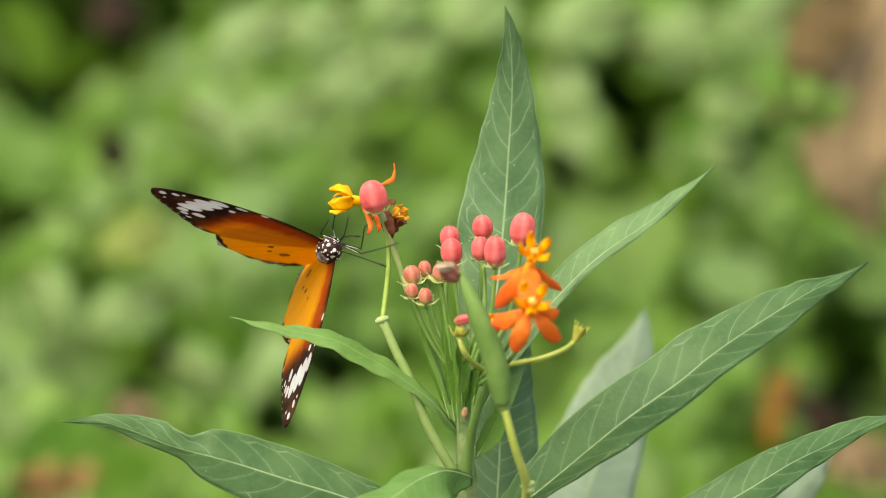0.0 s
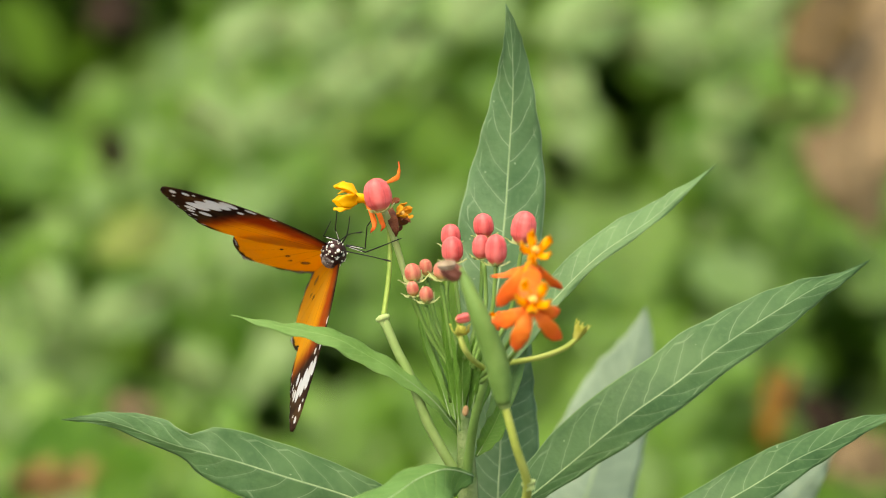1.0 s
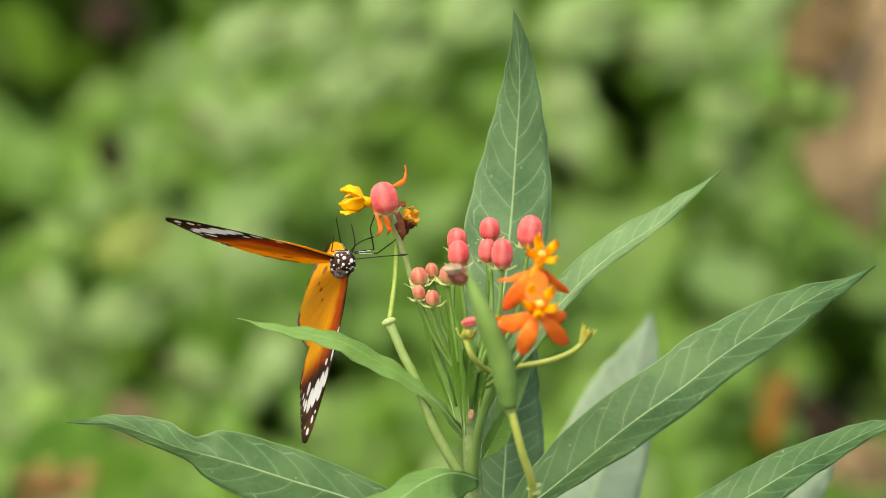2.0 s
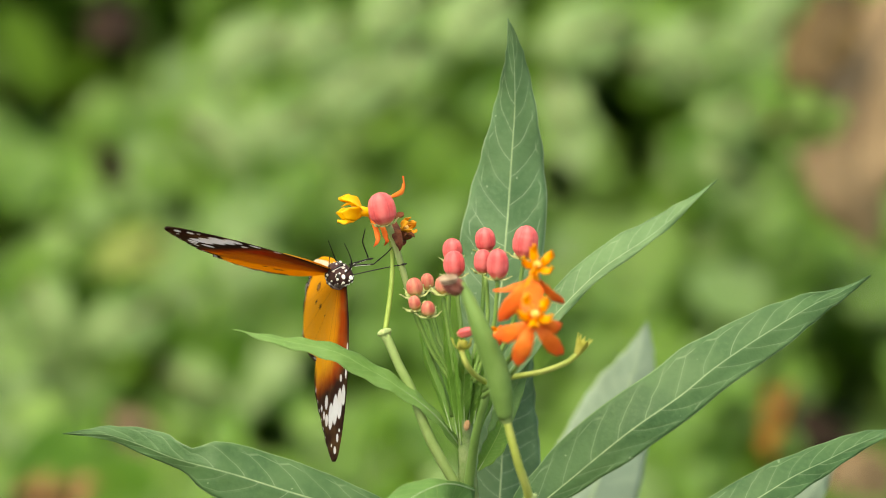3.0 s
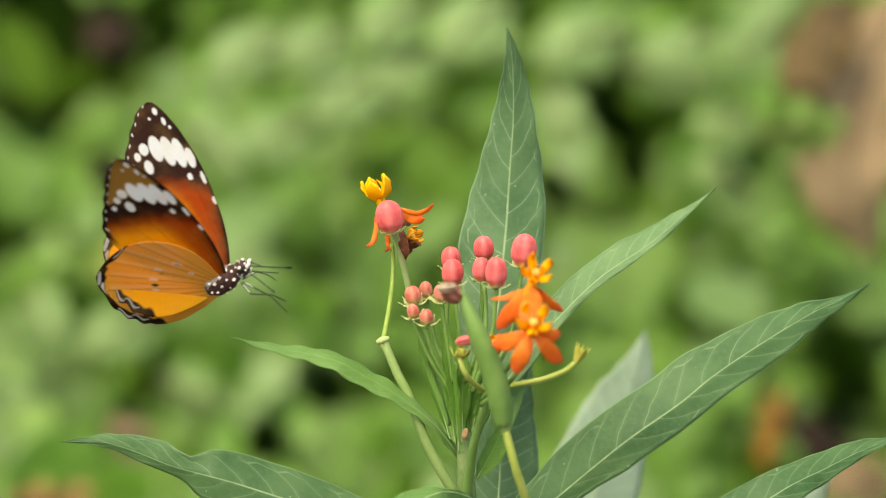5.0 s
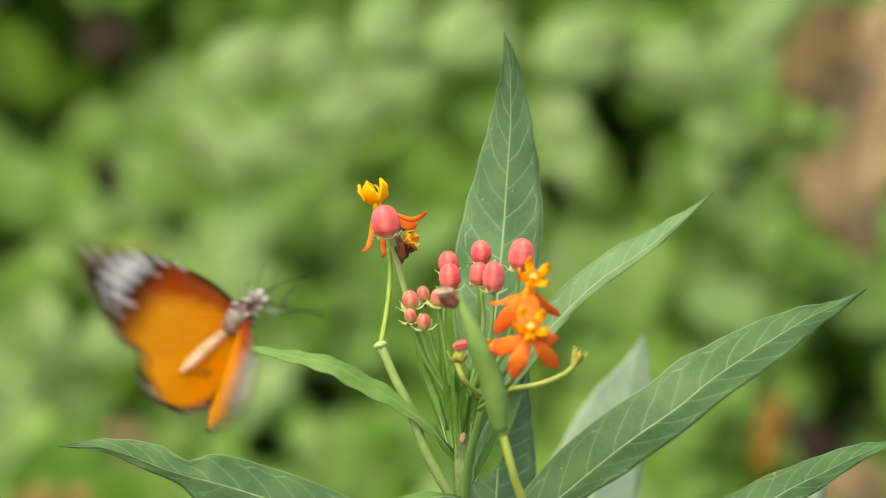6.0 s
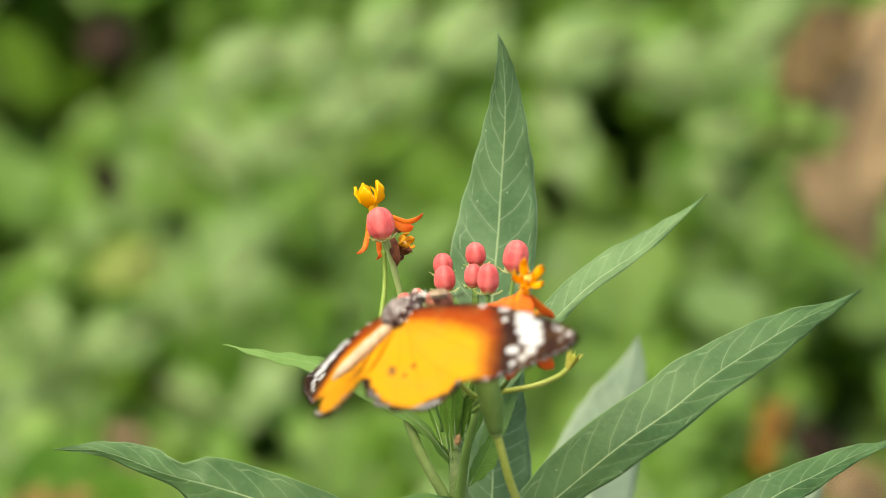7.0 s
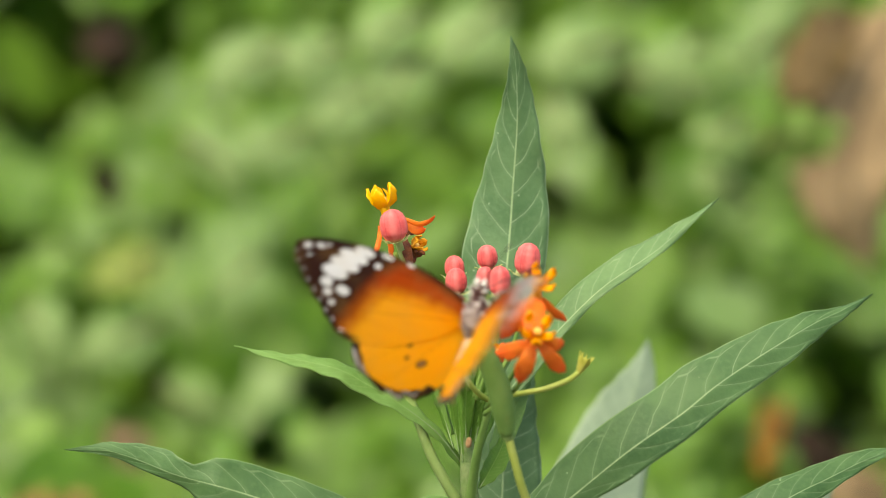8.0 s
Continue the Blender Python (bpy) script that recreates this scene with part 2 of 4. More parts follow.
def blade(line, left, right, turn=0.0, fold=0.15, wave=0.0, waves=5.0, thick=0.0003, cells=12, seed=0.0, twist=None, facing=None, curl=0.0):
    """A leaf or petal: centre line, half breadths left and right as (u, metres) knots; turn: degrees it is rolled about its
    line out of the plane square to facing; fold: how far the halves rise; wave: rise and fall of the margin."""
    bm = bmesh.new()
    uv = bm.loops.layers.uv.new("UVMap")
    n = len(line) - 1
    facing = facing or AWAY
    top, low, tag = [], [], {}
    for i, c in enumerate(line):
        u = i / n
        t = (line[min(i + 1, n)] - line[max(i - 1, 0)]).normalized()
        roll = radians(turn + (profile(twist, u) if twist else 0.0))
        s = t.cross(facing)
        s = s.normalized() if s.length > 1e-4 else RIGHT.copy()
        s = Matrix.Rotation(roll, 3, t) @ s
        nn = s.cross(t).normalized()
        rows = ([], [])
        for j in range(cells + 1):
            x = 2 * j / cells - 1
            w = profile(left if x < 0 else right, u)
            w *= 1 + 0.035 * noise.noise((u * 9, seed + (1 if x > 0 else 7), 0.3))
            lift = fold * abs(x) * w - curl * x * x * w
            lift += wave * x * x * math.sin(u * waves * math.tau + seed + (1.7 if x > 0 else 0)) + 0.0004 * abs(x) * noise.noise((u * 6 + seed, x * 1.6, seed))
            p = c + s * (x * w) + nn * lift
            th = thick * (1 - 0.7 * abs(x)) * 0.5
            for k, sign in ((0, 1), (1, -1)):
                v = bm.verts.new(p + nn * th * sign)
                tag[v] = (u, (x + 1) / 2)
                rows[k].append(v)
        top.append(rows[0])
        low.append(rows[1])
    for i in range(n):
        for j in range(cells):
            bm.faces.new((top[i][j], top[i][j + 1], top[i + 1][j + 1], top[i + 1][j]))
            bm.faces.new((low[i][j], low[i + 1][j], low[i + 1][j + 1], low[i][j + 1]))
        for j in (0, cells):
            bm.faces.new((top[i][j], top[i + 1][j], low[i + 1][j], low[i][j]))
    for i in (0, n):
        for j in range(cells):
            bm.faces.new((top[i][j], top[i][j + 1], low[i][j + 1], low[i][j]))
    for f in bm.faces:
        for lo in f.loops:
            lo[uv].uv = tag[lo.vert]
    return bm


def spindle(base, tip, radius, knots, sides=16, rings=14, ribs=0, rib=0.06):
    """A round body along base to tip; knots give the radius share along it; ribs: lengthwise furrows."""
    bm = bmesh.new()
    uv = bm.loops.layers.uv.new("UVMap")
    t = (tip - base).normalized()
    s = t.cross(Vector((0.2, 0.9, 0.3))).normalized()
    w = t.cross(s)
    rows, tag = [], {}
    for i in range(rings + 1):
        u = i / rings
        r = radius * profile(knots, u)
        row = []
        for k in range(sides):
            a = k * math.tau / sides
            q = r * (1 - rib * abs(math.cos(a * ribs / 2)) ** 6 if ribs else 1)
            v = bm.verts.new(base.lerp(tip, u) + (s * math.cos(a) + w * math.sin(a)) * max(q, 1e-5))
            tag[v] = (u, k / sides)
            row.append(v)
        rows.append(row)
    for a, b in zip(rows, rows[1:]):
        for k in range(sides):
            bm.faces.new((a[k], a[(k + 1) % sides], b[(k + 1) % sides], b[k]))
    bm.faces.new(rows[0])
    bm.faces.new(rows[-1])
    for f in bm.faces:
        for lo in f.loops:
            lo[uv].uv = tag[lo.vert]
    return bm


ROUND = [(0, 0.25), (0.1, 0.66), (0.25, 0.93), (0.45, 1.0), (0.65, 0.97), (0.82, 0.81), (0.94, 0.5), (1.0, 0.12)]


def empty(name, place):
    ob = new(name)
    ob.empty_display_size = 0.02
    ob.location = place
    bpy.context.view_layer.update()
    return ob


# ---------------------------------------------------------------- ground
def rise(y):
    """Height of the soil: level round the plant, then a bank that climbs at 45 degrees behind it."""
    f = min(max(y - 0.64, 0.0), 1.1)
    return f * f / (f + 0.03)


def ground():
    bm = bmesh.new()
    edges = [-400, -60, -12, -4, -2] + [i * 0.1 for i in range(-15, 16)] + [2, 4, 12, 60, 400]
    grid = [[bm.verts.new((x, y + 1, rise(y + 1) + (0.015 * noise.noise((x * 5, y * 5, 0)) if abs(x) < 4 and abs(y) < 4 else 0))) for x in edges] for y in edges]
    for a, b in zip(grid, grid[1:]):
        for j in range(len(edges) - 1):
            bm.faces.new((a[j], a[j + 1], b[j + 1], b[j]))
    tagged(finish("ground", bm, SOIL), "dark bare soil rising to a bank", "ground", kind="structure")


ground()


# ---------------------------------------------------------------- shrubs behind
def shrub_material(name, dark, light):
    m, n, l, b = material(name)
    g = n.new("ShaderNodeNewGeometry")
    base = mixed(n, l, g.outputs["Random Per Island"], dark, light)
    base = mixed(n, l, sums(n, l, "MULTIPLY", noisy(n, l, 60.0), 0.4), base, light)
    # some leaves are paler and greyer
    rand = n.new("ShaderNodeTexWhiteNoise")
    rand.noise_dimensions = "1D"
    l.new(g.outputs["Random Per Island"], rand.inputs["W"])
    base = mixed(n, l, sums(n, l, "MULTIPLY", ramped(n, l, rand.outputs["Value"], 0.68, 0.9), 0.7), base, (0.196, 0.302, 0.106))
    l.new(base, b.inputs["Base Color"])
    b.inputs["Roughness"].default_value = 0.42
    b.inputs["Specular IOR Level"].default_value = 0.40
    sheer(n, l, b, base, 0.3)
    return m


SHRUB = shrub_material("shrub_leaf", (0.064, 0.164, 0.009), (0.136, 0.256, 0.028))
TWIG = plain_material("shrub_twig", (0.05, 0.035, 0.02), (0.10, 0.07, 0.04), 60, 0.85)
# brown leaf skin with the shade of the openings put into its colour
SHADED_LEAF = plain_material("shaded_leaf_skin", (0.014, 0.007, 0.004), (0.034, 0.018, 0.009), 30, 0.85, 0.6, 0.004)
DRY_LEAF = plain_material("dry_leaf_skin", (0.060, 0.038, 0.013), (0.100, 0.066, 0.025), 30, 0.8, 0.6, 0.004)
RUSSET_LEAF = plain_material("russet_leaf_skin", (0.20, 0.10, 0.035), (0.28, 0.16, 0.06), 30, 0.75, 0.5, 0.003)
ORANGE_LEAF = plain_material("withered_leaf_skin", (0.36, 0.15, 0.018), (0.50, 0.24, 0.035), 30, 0.7, 0.5, 0.003, 0.2)

YELLOW_LEAF = plain_material("yellowing_leaf_skin", (0.19, 0.27, 0.05), (0.26, 0.33, 0.08), 30, 0.6, 0.4, 0.002, 0.25)
PALE_LEAF = plain_material("pale_leaf_skin", (0.178, 0.286, 0.090), (0.222, 0.328, 0.124), 20, 0.45, 0.2, 0.001, 0.25)


def round_leaf(bm, place, length, breadth, turn):
    """A pointed oval leaf of eight faces, cupped along its midrib."""
    spots = ((0, 0, 0), (0.18, 0.62, 0.10), (0.45, 1.0, 0.16), (0.75, 0.66, 0.10), (1.0, 0, -0.05))
    mid, lft, rgt = [], [], []
    for u, w, h in spots:
        q = (u - 0.5) * length
        mid.append(bm.verts.new(place + turn @ Vector((0, q, -0.12 * length * (u - 0.4) ** 2))))
        if w:
            lft.append(bm.verts.new(place + turn @ Vector((-w * breadth / 2, q, h * breadth * 0.6))))
            rgt.append(bm.verts.new(place + turn @ Vector((w * breadth / 2, q, h * breadth * 0.6))))
    for s in (lft, rgt):
        bm.faces.new((mid[0], mid[1], s[0]))
        bm.faces.new((mid[1], mid[2], s[1], s[0]))
        bm.faces.new((mid[2], mid[3], s[2], s[1]))
        bm.faces.new((mid[3], mid[4], s[2]))


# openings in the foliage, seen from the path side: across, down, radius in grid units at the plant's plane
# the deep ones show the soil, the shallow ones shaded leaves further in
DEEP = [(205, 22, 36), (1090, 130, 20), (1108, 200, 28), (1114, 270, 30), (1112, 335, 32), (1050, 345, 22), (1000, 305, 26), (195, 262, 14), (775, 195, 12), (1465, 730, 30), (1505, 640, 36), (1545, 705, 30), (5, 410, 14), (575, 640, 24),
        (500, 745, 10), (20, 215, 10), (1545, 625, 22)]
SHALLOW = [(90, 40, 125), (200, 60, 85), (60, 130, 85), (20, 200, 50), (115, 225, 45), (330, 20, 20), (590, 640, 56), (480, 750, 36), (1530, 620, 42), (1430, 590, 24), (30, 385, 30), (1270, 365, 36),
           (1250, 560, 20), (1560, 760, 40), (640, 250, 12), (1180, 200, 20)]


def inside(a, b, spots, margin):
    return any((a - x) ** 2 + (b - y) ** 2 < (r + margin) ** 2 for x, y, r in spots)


def shrub():
    base = empty("shrub", (0, 1.05, rise(1.05)))
    tagged(base, "dense green creeping shrub with rounded leaves covering a bank", "shrub", kind="stuff")
    rng = random.Random(4)
    bm = bmesh.new()
    for layer, (deep, count, size) in enumerate(((0, 4400, 0.0205), (28, 4200, 0.0225), (56, 3000, 0.025), (125, 2600, 0.027))):
        for k in range(count):
            a, b = rng.uniform(-900, 2468), rng.uniform(-700, 1500)
            lump = 26 * noise.noise((a / 260, b / 260, 1.7))
            d = 765 + (441 - b) * 0.2 + deep + rng.uniform(-22, 22) + lump
            ln = size * rng.uniform(0.7, 1.3) * (1.9 if k % 11 == 0 else 1.35 if k % 4 == 0 else 0.85)
            margin = 0.42 * ln / (1.75 * UNIT)
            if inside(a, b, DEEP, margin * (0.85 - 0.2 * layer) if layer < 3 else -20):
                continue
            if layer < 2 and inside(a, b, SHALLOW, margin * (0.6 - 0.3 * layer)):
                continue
            if layer == 3 and rng.random() < 0.35:
                continue
            if layer < 3 and noise.noise((a / 90, b / 90, 5.3)) < (-0.8 if b < 190 and 380 < a < 1380 or b > 420 and a < 560 else -0.58):
                continue
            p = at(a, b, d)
            turn = Euler((radians(rng.gauss(50, 17)), radians(rng.gauss(0, 16)), radians(rng.gauss(0, 42)))).to_matrix()
            round_leaf(bm, p, ln, ln * rng.uniform(0.68, 0.92), turn)
    # the rest of the thicket, thinning out unevenly towards its margins
    for k in range(30000):
        p = Vector((rng.gauss(0, 1.3), rng.uniform(0.42, 1.95), 0))
        if abs(p.x) < 0.34 and p.y < 1.10 or abs(p.x) > 3.4:
            continue
        margin = min(p.y - 0.50, 1.85 - p.y, (3.0 - abs(p.x)) * 0.5) + 0.22 * noise.noise((p.x * 2.2, p.y * 2.2, 8.1))
        if margin < rng.uniform(-0.05, 0.12):
            continue
        p.z = rise(p.y) + 0.02 + rng.uniform(0.0, 0.10) * min(max(margin * 5, 0.3), 1.0)
        turn = Euler((radians(rng.gauss(48, 18)), radians(rng.gauss(0, 16)), radians(rng.gauss(0, 50)))).to_matrix()
        ln = 0.036 * rng.uniform(0.7, 1.4)
        round_leaf(bm, p, ln, ln * rng.uniform(0.68, 0.92), turn)
    part("foliage", bm, SHRUB, base)["kind"] = "stuff"
    bm = bmesh.new()
    for _ in range(40):
        x, y = rng.uniform(-0.5, 0.5), rng.uniform(0.6, 1.4)
        foot = Vector((x, y, rise(y) - 0.01))
        line = even_line([foot, foot + Vector((rng.uniform(-0.05, 0.05), -0.03, 0.05)), foot + Vector((rng.uniform(-0.15, 0.15), rng.uniform(-0.08, 0), 0.11))], 8)
        tube(line, [(0, 0.004), (1, 0.0015)], 6, bm)
    part("twigs", bm, TWIG, base)["kind"] = "stuff"


shrub()


def hanging_dry_leaf(name, points, breadth, d, mat, label, turn=15, wave=0.005):
    line = even_line([at(a, b, d + k) for a, b, k in points], 26)
    base = empty(name, line[0])
    tagged(base, label, "leaf")
    bm = blade(line, [(0, 0.004), (0.3, breadth * 0.9), (0.6, breadth), (0.9, breadth * 0.5), (1, 0.001)], [(0, 0.004), (0.3, breadth), (0.6, breadth * 0.85), (0.9, breadth * 0.4), (1, 0.001)],
               turn, 0.2, wave, 3.0, 0.0012, 10, 2.2)
    part("blade", bm, mat, base)
    part("midrib", tube(line, [(0, 0.0016), (1, 0.0006)], 6), TWIG, base)


TAN_LEAF = plain_material("tan_leaf_skin", (0.19, 0.13, 0.066), (0.27, 0.192, 0.108), 30, 0.75, 0.6, 0.004)
GREEN_LEAF = plain_material("shrub_leaf_skin", (0.10, 0.20, 0.03), (0.17, 0.28, 0.06), 40, 0.45, 0.4, 0.002, 0.25)
hanging_dry_leaf("dry_leaf", [(1620, -60, 30), (1545, 110, 10), (1515, 230, 0), (1520, 330, 0), (1540, 430, 10)], 0.021, 620, TAN_LEAF, "large dry tan leaf hanging in the shrub")
hanging_dry_leaf("dry_leaf", [(1500, -40, 30), (1465, 40, 10), (1430, 110, 0), (1405, 170, 0)], 0.012, 605, DRY_LEAF, "crumpled dark brown dry leaf in the shrub")
# brown leaf in a deep opening; its near-black colour carries the shade there
hanging_dry_leaf("withered_leaf", [(250, 30, 10), (205, 20, 0), (160, 60, 0)], 0.010, 800, SHADED_LEAF, "dark brown leaf deep in the shrub, shade in its colour")
hanging_dry_leaf("green_leaf", [(1350, 205, 10), (1410, 190, 0), (1510, 185, 0)], 0.010, 585, GREEN_LEAF, "green oval leaf in front of a dry leaf")
hanging_dry_leaf("withered_leaf", [(1385, 665, 10), (1372, 720, 0), (1362, 800, 0)], 0.0038, 640, ORANGE_LEAF, "narrow withered orange leaf low in the shrub")
# two more brown leaves whose colour is darkened to stand for shade
hanging_dry_leaf("withered_leaf", [(1530, 800, 20), (1470, 770, 0), (1410, 690, 0)], 0.009, 660, SHADED_LEAF, "dark brown leaf low in the shrub, shade in its colour")
hanging_dry_leaf("withered_leaf", [(215, 300, 10), (195, 262, 0), (170, 230, 0)], 0.006, 740, SHADED_LEAF, "small dark brown leaf deep in the shrub, shade in its colour")
for pts, wide in (([(620, 20, 10), (560, 50, 0), (500, 60, 0)], 0.012), ([(560, 170, 10), (500, 205, 0), (430, 215, 0)], 0.012), ([(760, 40, 10), (720, 85, 0), (700, 150, 0)], 0.012), ([(1250, 20, 10), (1200, 60, 0), (1150, 70, 0)], 0.011),
                  ([(1380, 20, 10), (1330, 50, 0), (1270, 40, 0)], 0.012), ([(1330, 150, 10), (1290, 185, 0), (1230, 190, 0)], 0.011), ([(470, 400, 10), (430, 440, 0), (380, 450, 0)], 0.011), ([(1110, 20, 10), (1030, 40, 0), (960, 75, 0)], 0.013), ([(900, -40, 10), (840, 10, 0), (780, 70, 0)], 0.013), ([(760, -30, 10), (700, 0, 0), (640, 40, 0)], 0.012), ([(290, 520, 10), (220, 550, 0), (150, 590, 0)], 0.011), ([(300, 640, 10), (350, 660, 0), (420, 690, 0)], 0.010), ([(60, 480, 10), (90, 540, 0), (120, 600, 0)], 0.010), ([(980, 110, 10), (1000, 170, 0), (1030, 230, 0)], 0.010), ([(1120, 85, 10), (1190, 90, 0), (1290, 110, 0)], 0.012), ([(690, 90, 10), (630, 125, 0), (560, 180, 0)], 0.013), ([(520, 30, 10), (440, 60, 0), (370, 110, 0)], 0.011),
                  ([(330, 190, 10), (400, 230, 0), (440, 300, 0)], 0.010), ([(1340, 300, 10), (1290, 270, 0), (1220, 260, 0)], 0.009)):
    hanging_dry_leaf("pale_leaf", pts, wide, 690, PALE_LEAF, "large pale green leaf in the shrub", wave=0.001)
hanging_dry_leaf("yellowing_leaf", [(290, 400, 10), (230, 425, 0), (165, 455, 0)], 0.010, 690, YELLOW_LEAF, "pale yellowing leaf in the shrub")
hanging_dry_leaf("yellowing_leaf", [(760, 800, 10), (690, 830, 0), (630, 870, 0)], 0.012, 690, PALE_LEAF, "pale green leaf in the shrub")
hanging_dry_leaf("withered_leaf", [(40, 865, 20), (100, 855, 0), (180, 835, 0)], 0.007, 610, RUSSET_LEAF, "withered russet leaf low in the shrub")
hanging_dry_leaf("withered_leaf", [(270, 760, 10), (235, 735, 0), (200, 705, 0)], 0.006, 625, TAN_LEAF, "small faded tan leaf in the shrub")
hanging_dry_leaf("withered_leaf", [(1590, 830, 10), (1520, 815, 0), (1460, 840, 0)], 0.009, 640, TAN_LEAF, "faded tan leaf low in the shrub")

# ---------------------------------------------------------------- the milkweed
FOOT = Vector((at(835, 441)[0], 0.0, 0.0))
plant = empty("milkweed_plant", FOOT)
tagged(plant, "flowering milkweed plant with long green leaves and red buds", "plant")
U = UNIT


def leaf(points, breadth, mat=LEAF, turn=0.0, fold=0.18, wave=0.0006, waves=5.0, seed=0.0, other=None, rib=6.0, label="", twist=None, n=44):
    """A milkweed leaf with its midrib; points (across, down, behind) from the base to the tip, breadth in grid units."""
    line = even_line([at(*p) for p in points], n)
    shape = [(0, 0.07), (0.08, 0.35), (0.22, 0.78), (0.42, 1.0), (0.62, 0.88), (0.80, 0.52), (0.92, 0.19), (1, 0.008)]
    lft = [(u, w * breadth * U) for u, w in shape] if not isinstance(breadth, list) else [(u, w * U) for u, w in breadth]
    rgt = [(u, w * other * U) for u, w in shape] if isinstance(other, (int, float)) else ([(u, w * U) for u, w in other] if other else lft)
    ob = part("leaf", blade(line, lft, rgt, turn, fold, wave, waves, 0.00025, 12, seed, twist), mat, plant, label)
    part("midrib", tube(line[:-2], [(0, rib * 0.5 * U), (0.5, rib * 0.34 * U), (1, rib * 0.2 * U)], 8), MIDRIB, ob)
    return ob


def stalk(points, r0, r1, mat=STEM, name="stalk", label="", n=24):
    line = even_line([at(*p) for p in points], n)
    return part(name, tube(line, [(0, r0 * U), (1, r1 * U)], 12), mat, plant, label)


# main stem from the soil to the flowering tip
top_of_stem = [at(828, 900, 4), at(824, 830, 2), at(820, 740, 0), at(815, 650, 0)]
line = even_line([FOOT - Vector((0, 0, 0.02)), FOOT.lerp(top_of_stem[0], 0.35) + Vector((0.004, 0.003, 0)), FOOT.lerp(top_of_stem[0], 0.7) + Vector((0.002, 0, 0))] + top_of_stem, 60)
part("stem", tube(line, [(0, 0.0034), (0.6, 0.0026), (0.88, 0.0023), (0.945, 0.0020), (0.98, 0.0015), (1, 0.0008)], 16), STEM_OLD, plant, "green-grey scurfy stem")

# leaves, upright one first
leaf([(845, 705, 14), (864, 600, 17), (882, 494, 20), (891, 399, 22), (895, 349, 23), (901, 250, 23), (906, 170, 22), (905, 93, 20), (901, 43, 18), (894, 11, 16)],
     [(0, 6), (0.06, 24), (0.15, 46), (0.25, 60), (0.35, 70), (0.45, 72), (0.55, 70), (0.65, 60), (0.75, 43), (0.83, 32), (0.9, 20), (0.95, 9), (1, 0.6)], LEAF_TOP, seed=0.4, turn=4,
     other=[(0, 6), (0.06, 22), (0.15, 45), (0.25, 68), (0.35, 82), (0.45, 82), (0.55, 71), (0.65, 55), (0.75, 40), (0.83, 27), (0.9, 16), (0.95, 8), (1, 0.6)], rib=4.6, label="upright pointed dark green leaf")
leaf([(855, 690, 6), (925, 600, 10), (985, 528, 13), (1060, 455, 16), (1150, 393, 20), (1212, 340, 23), (1265, 294, 26)],
     [(0, 6), (0.06, 12), (0.15, 17), (0.25, 16), (0.35, 13), (0.45, 11), (0.55, 13), (0.65, 13), (0.75, 10), (0.83, 7), (0.9, 5), (0.95, 3), (1, 0.5)], LEAF_SIDE, turn=-30, fold=0.1, seed=1.3, wave=0.0003,
     other=[(0, 6), (0.06, 20), (0.15, 33), (0.25, 43), (0.35, 43), (0.45, 41), (0.55, 42), (0.65, 41), (0.75, 32), (0.83, 20), (0.9, 9), (0.95, 5), (1, 0.5)], rib=3.6, label="narrow green leaf seen from the side")
leaf([(850, 935, 0), (900, 906, -3), (955, 868, -6), (1100, 749, -10), (1200, 678, -8), (1257, 631, -6), (1323, 585, -2), (1399, 537, 2), (1448, 509, 6), (1478, 496, 8), (1537, 464, 12)],
     [(0, 8), (0.06, 14), (0.15, 18), (0.25, 29), (0.35, 41), (0.45, 42), (0.55, 39), (0.65, 40), (0.75, 38), (0.83, 28), (0.9, 17), (0.95, 9), (1, 0.8)], turn=-10, seed=2.6, wave=0.0003, waves=7,
     other=[(0, 10), (0.06, 29), (0.15, 51), (0.25, 66), (0.35, 68), (0.45, 67), (0.55, 67), (0.65, 55), (0.75, 43), (0.83, 29), (0.9, 12), (0.95, 4), (1, 0.8)], rib=3.4, label="long broad green leaf with pale veins")
leaf([(985, 1000, 95), (1036, 881, 101), (1047, 848, 103), (1085, 740, 110), (1118, 640, 114), (1142, 545, 118)],
     [(0, 60), (0.15, 92), (0.25, 98), (0.35, 96), (0.45, 88), (0.55, 79), (0.65, 68), (0.75, 54), (0.83, 41), (0.9, 30), (0.95, 18), (1, 1)], LEAF_PALE, turn=10, seed=3.1, wave=0.0003,
     other=[(0, 56), (0.15, 76), (0.25, 90), (0.35, 97), (0.45, 96), (0.55, 88), (0.65, 78), (0.75, 62), (0.83, 40), (0.9, 20), (0.95, 9), (1, 1)], rib=5, label="grey-green leaf standing behind the others")
leaf([(1060, 1010, -10), (1180, 945, -9), (1307, 877, -5), (1399, 821, 0), (1458, 792, 4), (1517, 762, 8), (1567, 742, 12), (1625, 722, 16)],
     [(0, 18), (0.15, 34), (0.25, 42), (0.35, 43), (0.45, 38), (0.55, 33), (0.65, 25), (0.75, 17), (0.83, 11), (0.9, 7), (1, 0.8)], turn=-15, seed=4.2, wave=0.0004, waves=7,
     other=[(0, 12), (0.15, 42), (0.25, 45), (0.35, 47), (0.45, 49), (0.55, 44), (0.65, 37), (0.75, 30), (0.83, 19), (0.9, 8), (1, 0.8)], rib=3.4, label="long green leaf spreading low")
leaf([(1290, 990, 95), (1370, 920, 98), (1425, 860, 100), (1474, 800, 102)], [(0, 20), (0.3, 50), (0.6, 42), (0.85, 20), (1, 1)], LEAF_PALE, turn=5, seed=4.9, rib=4, label="grey-green leaf low behind")
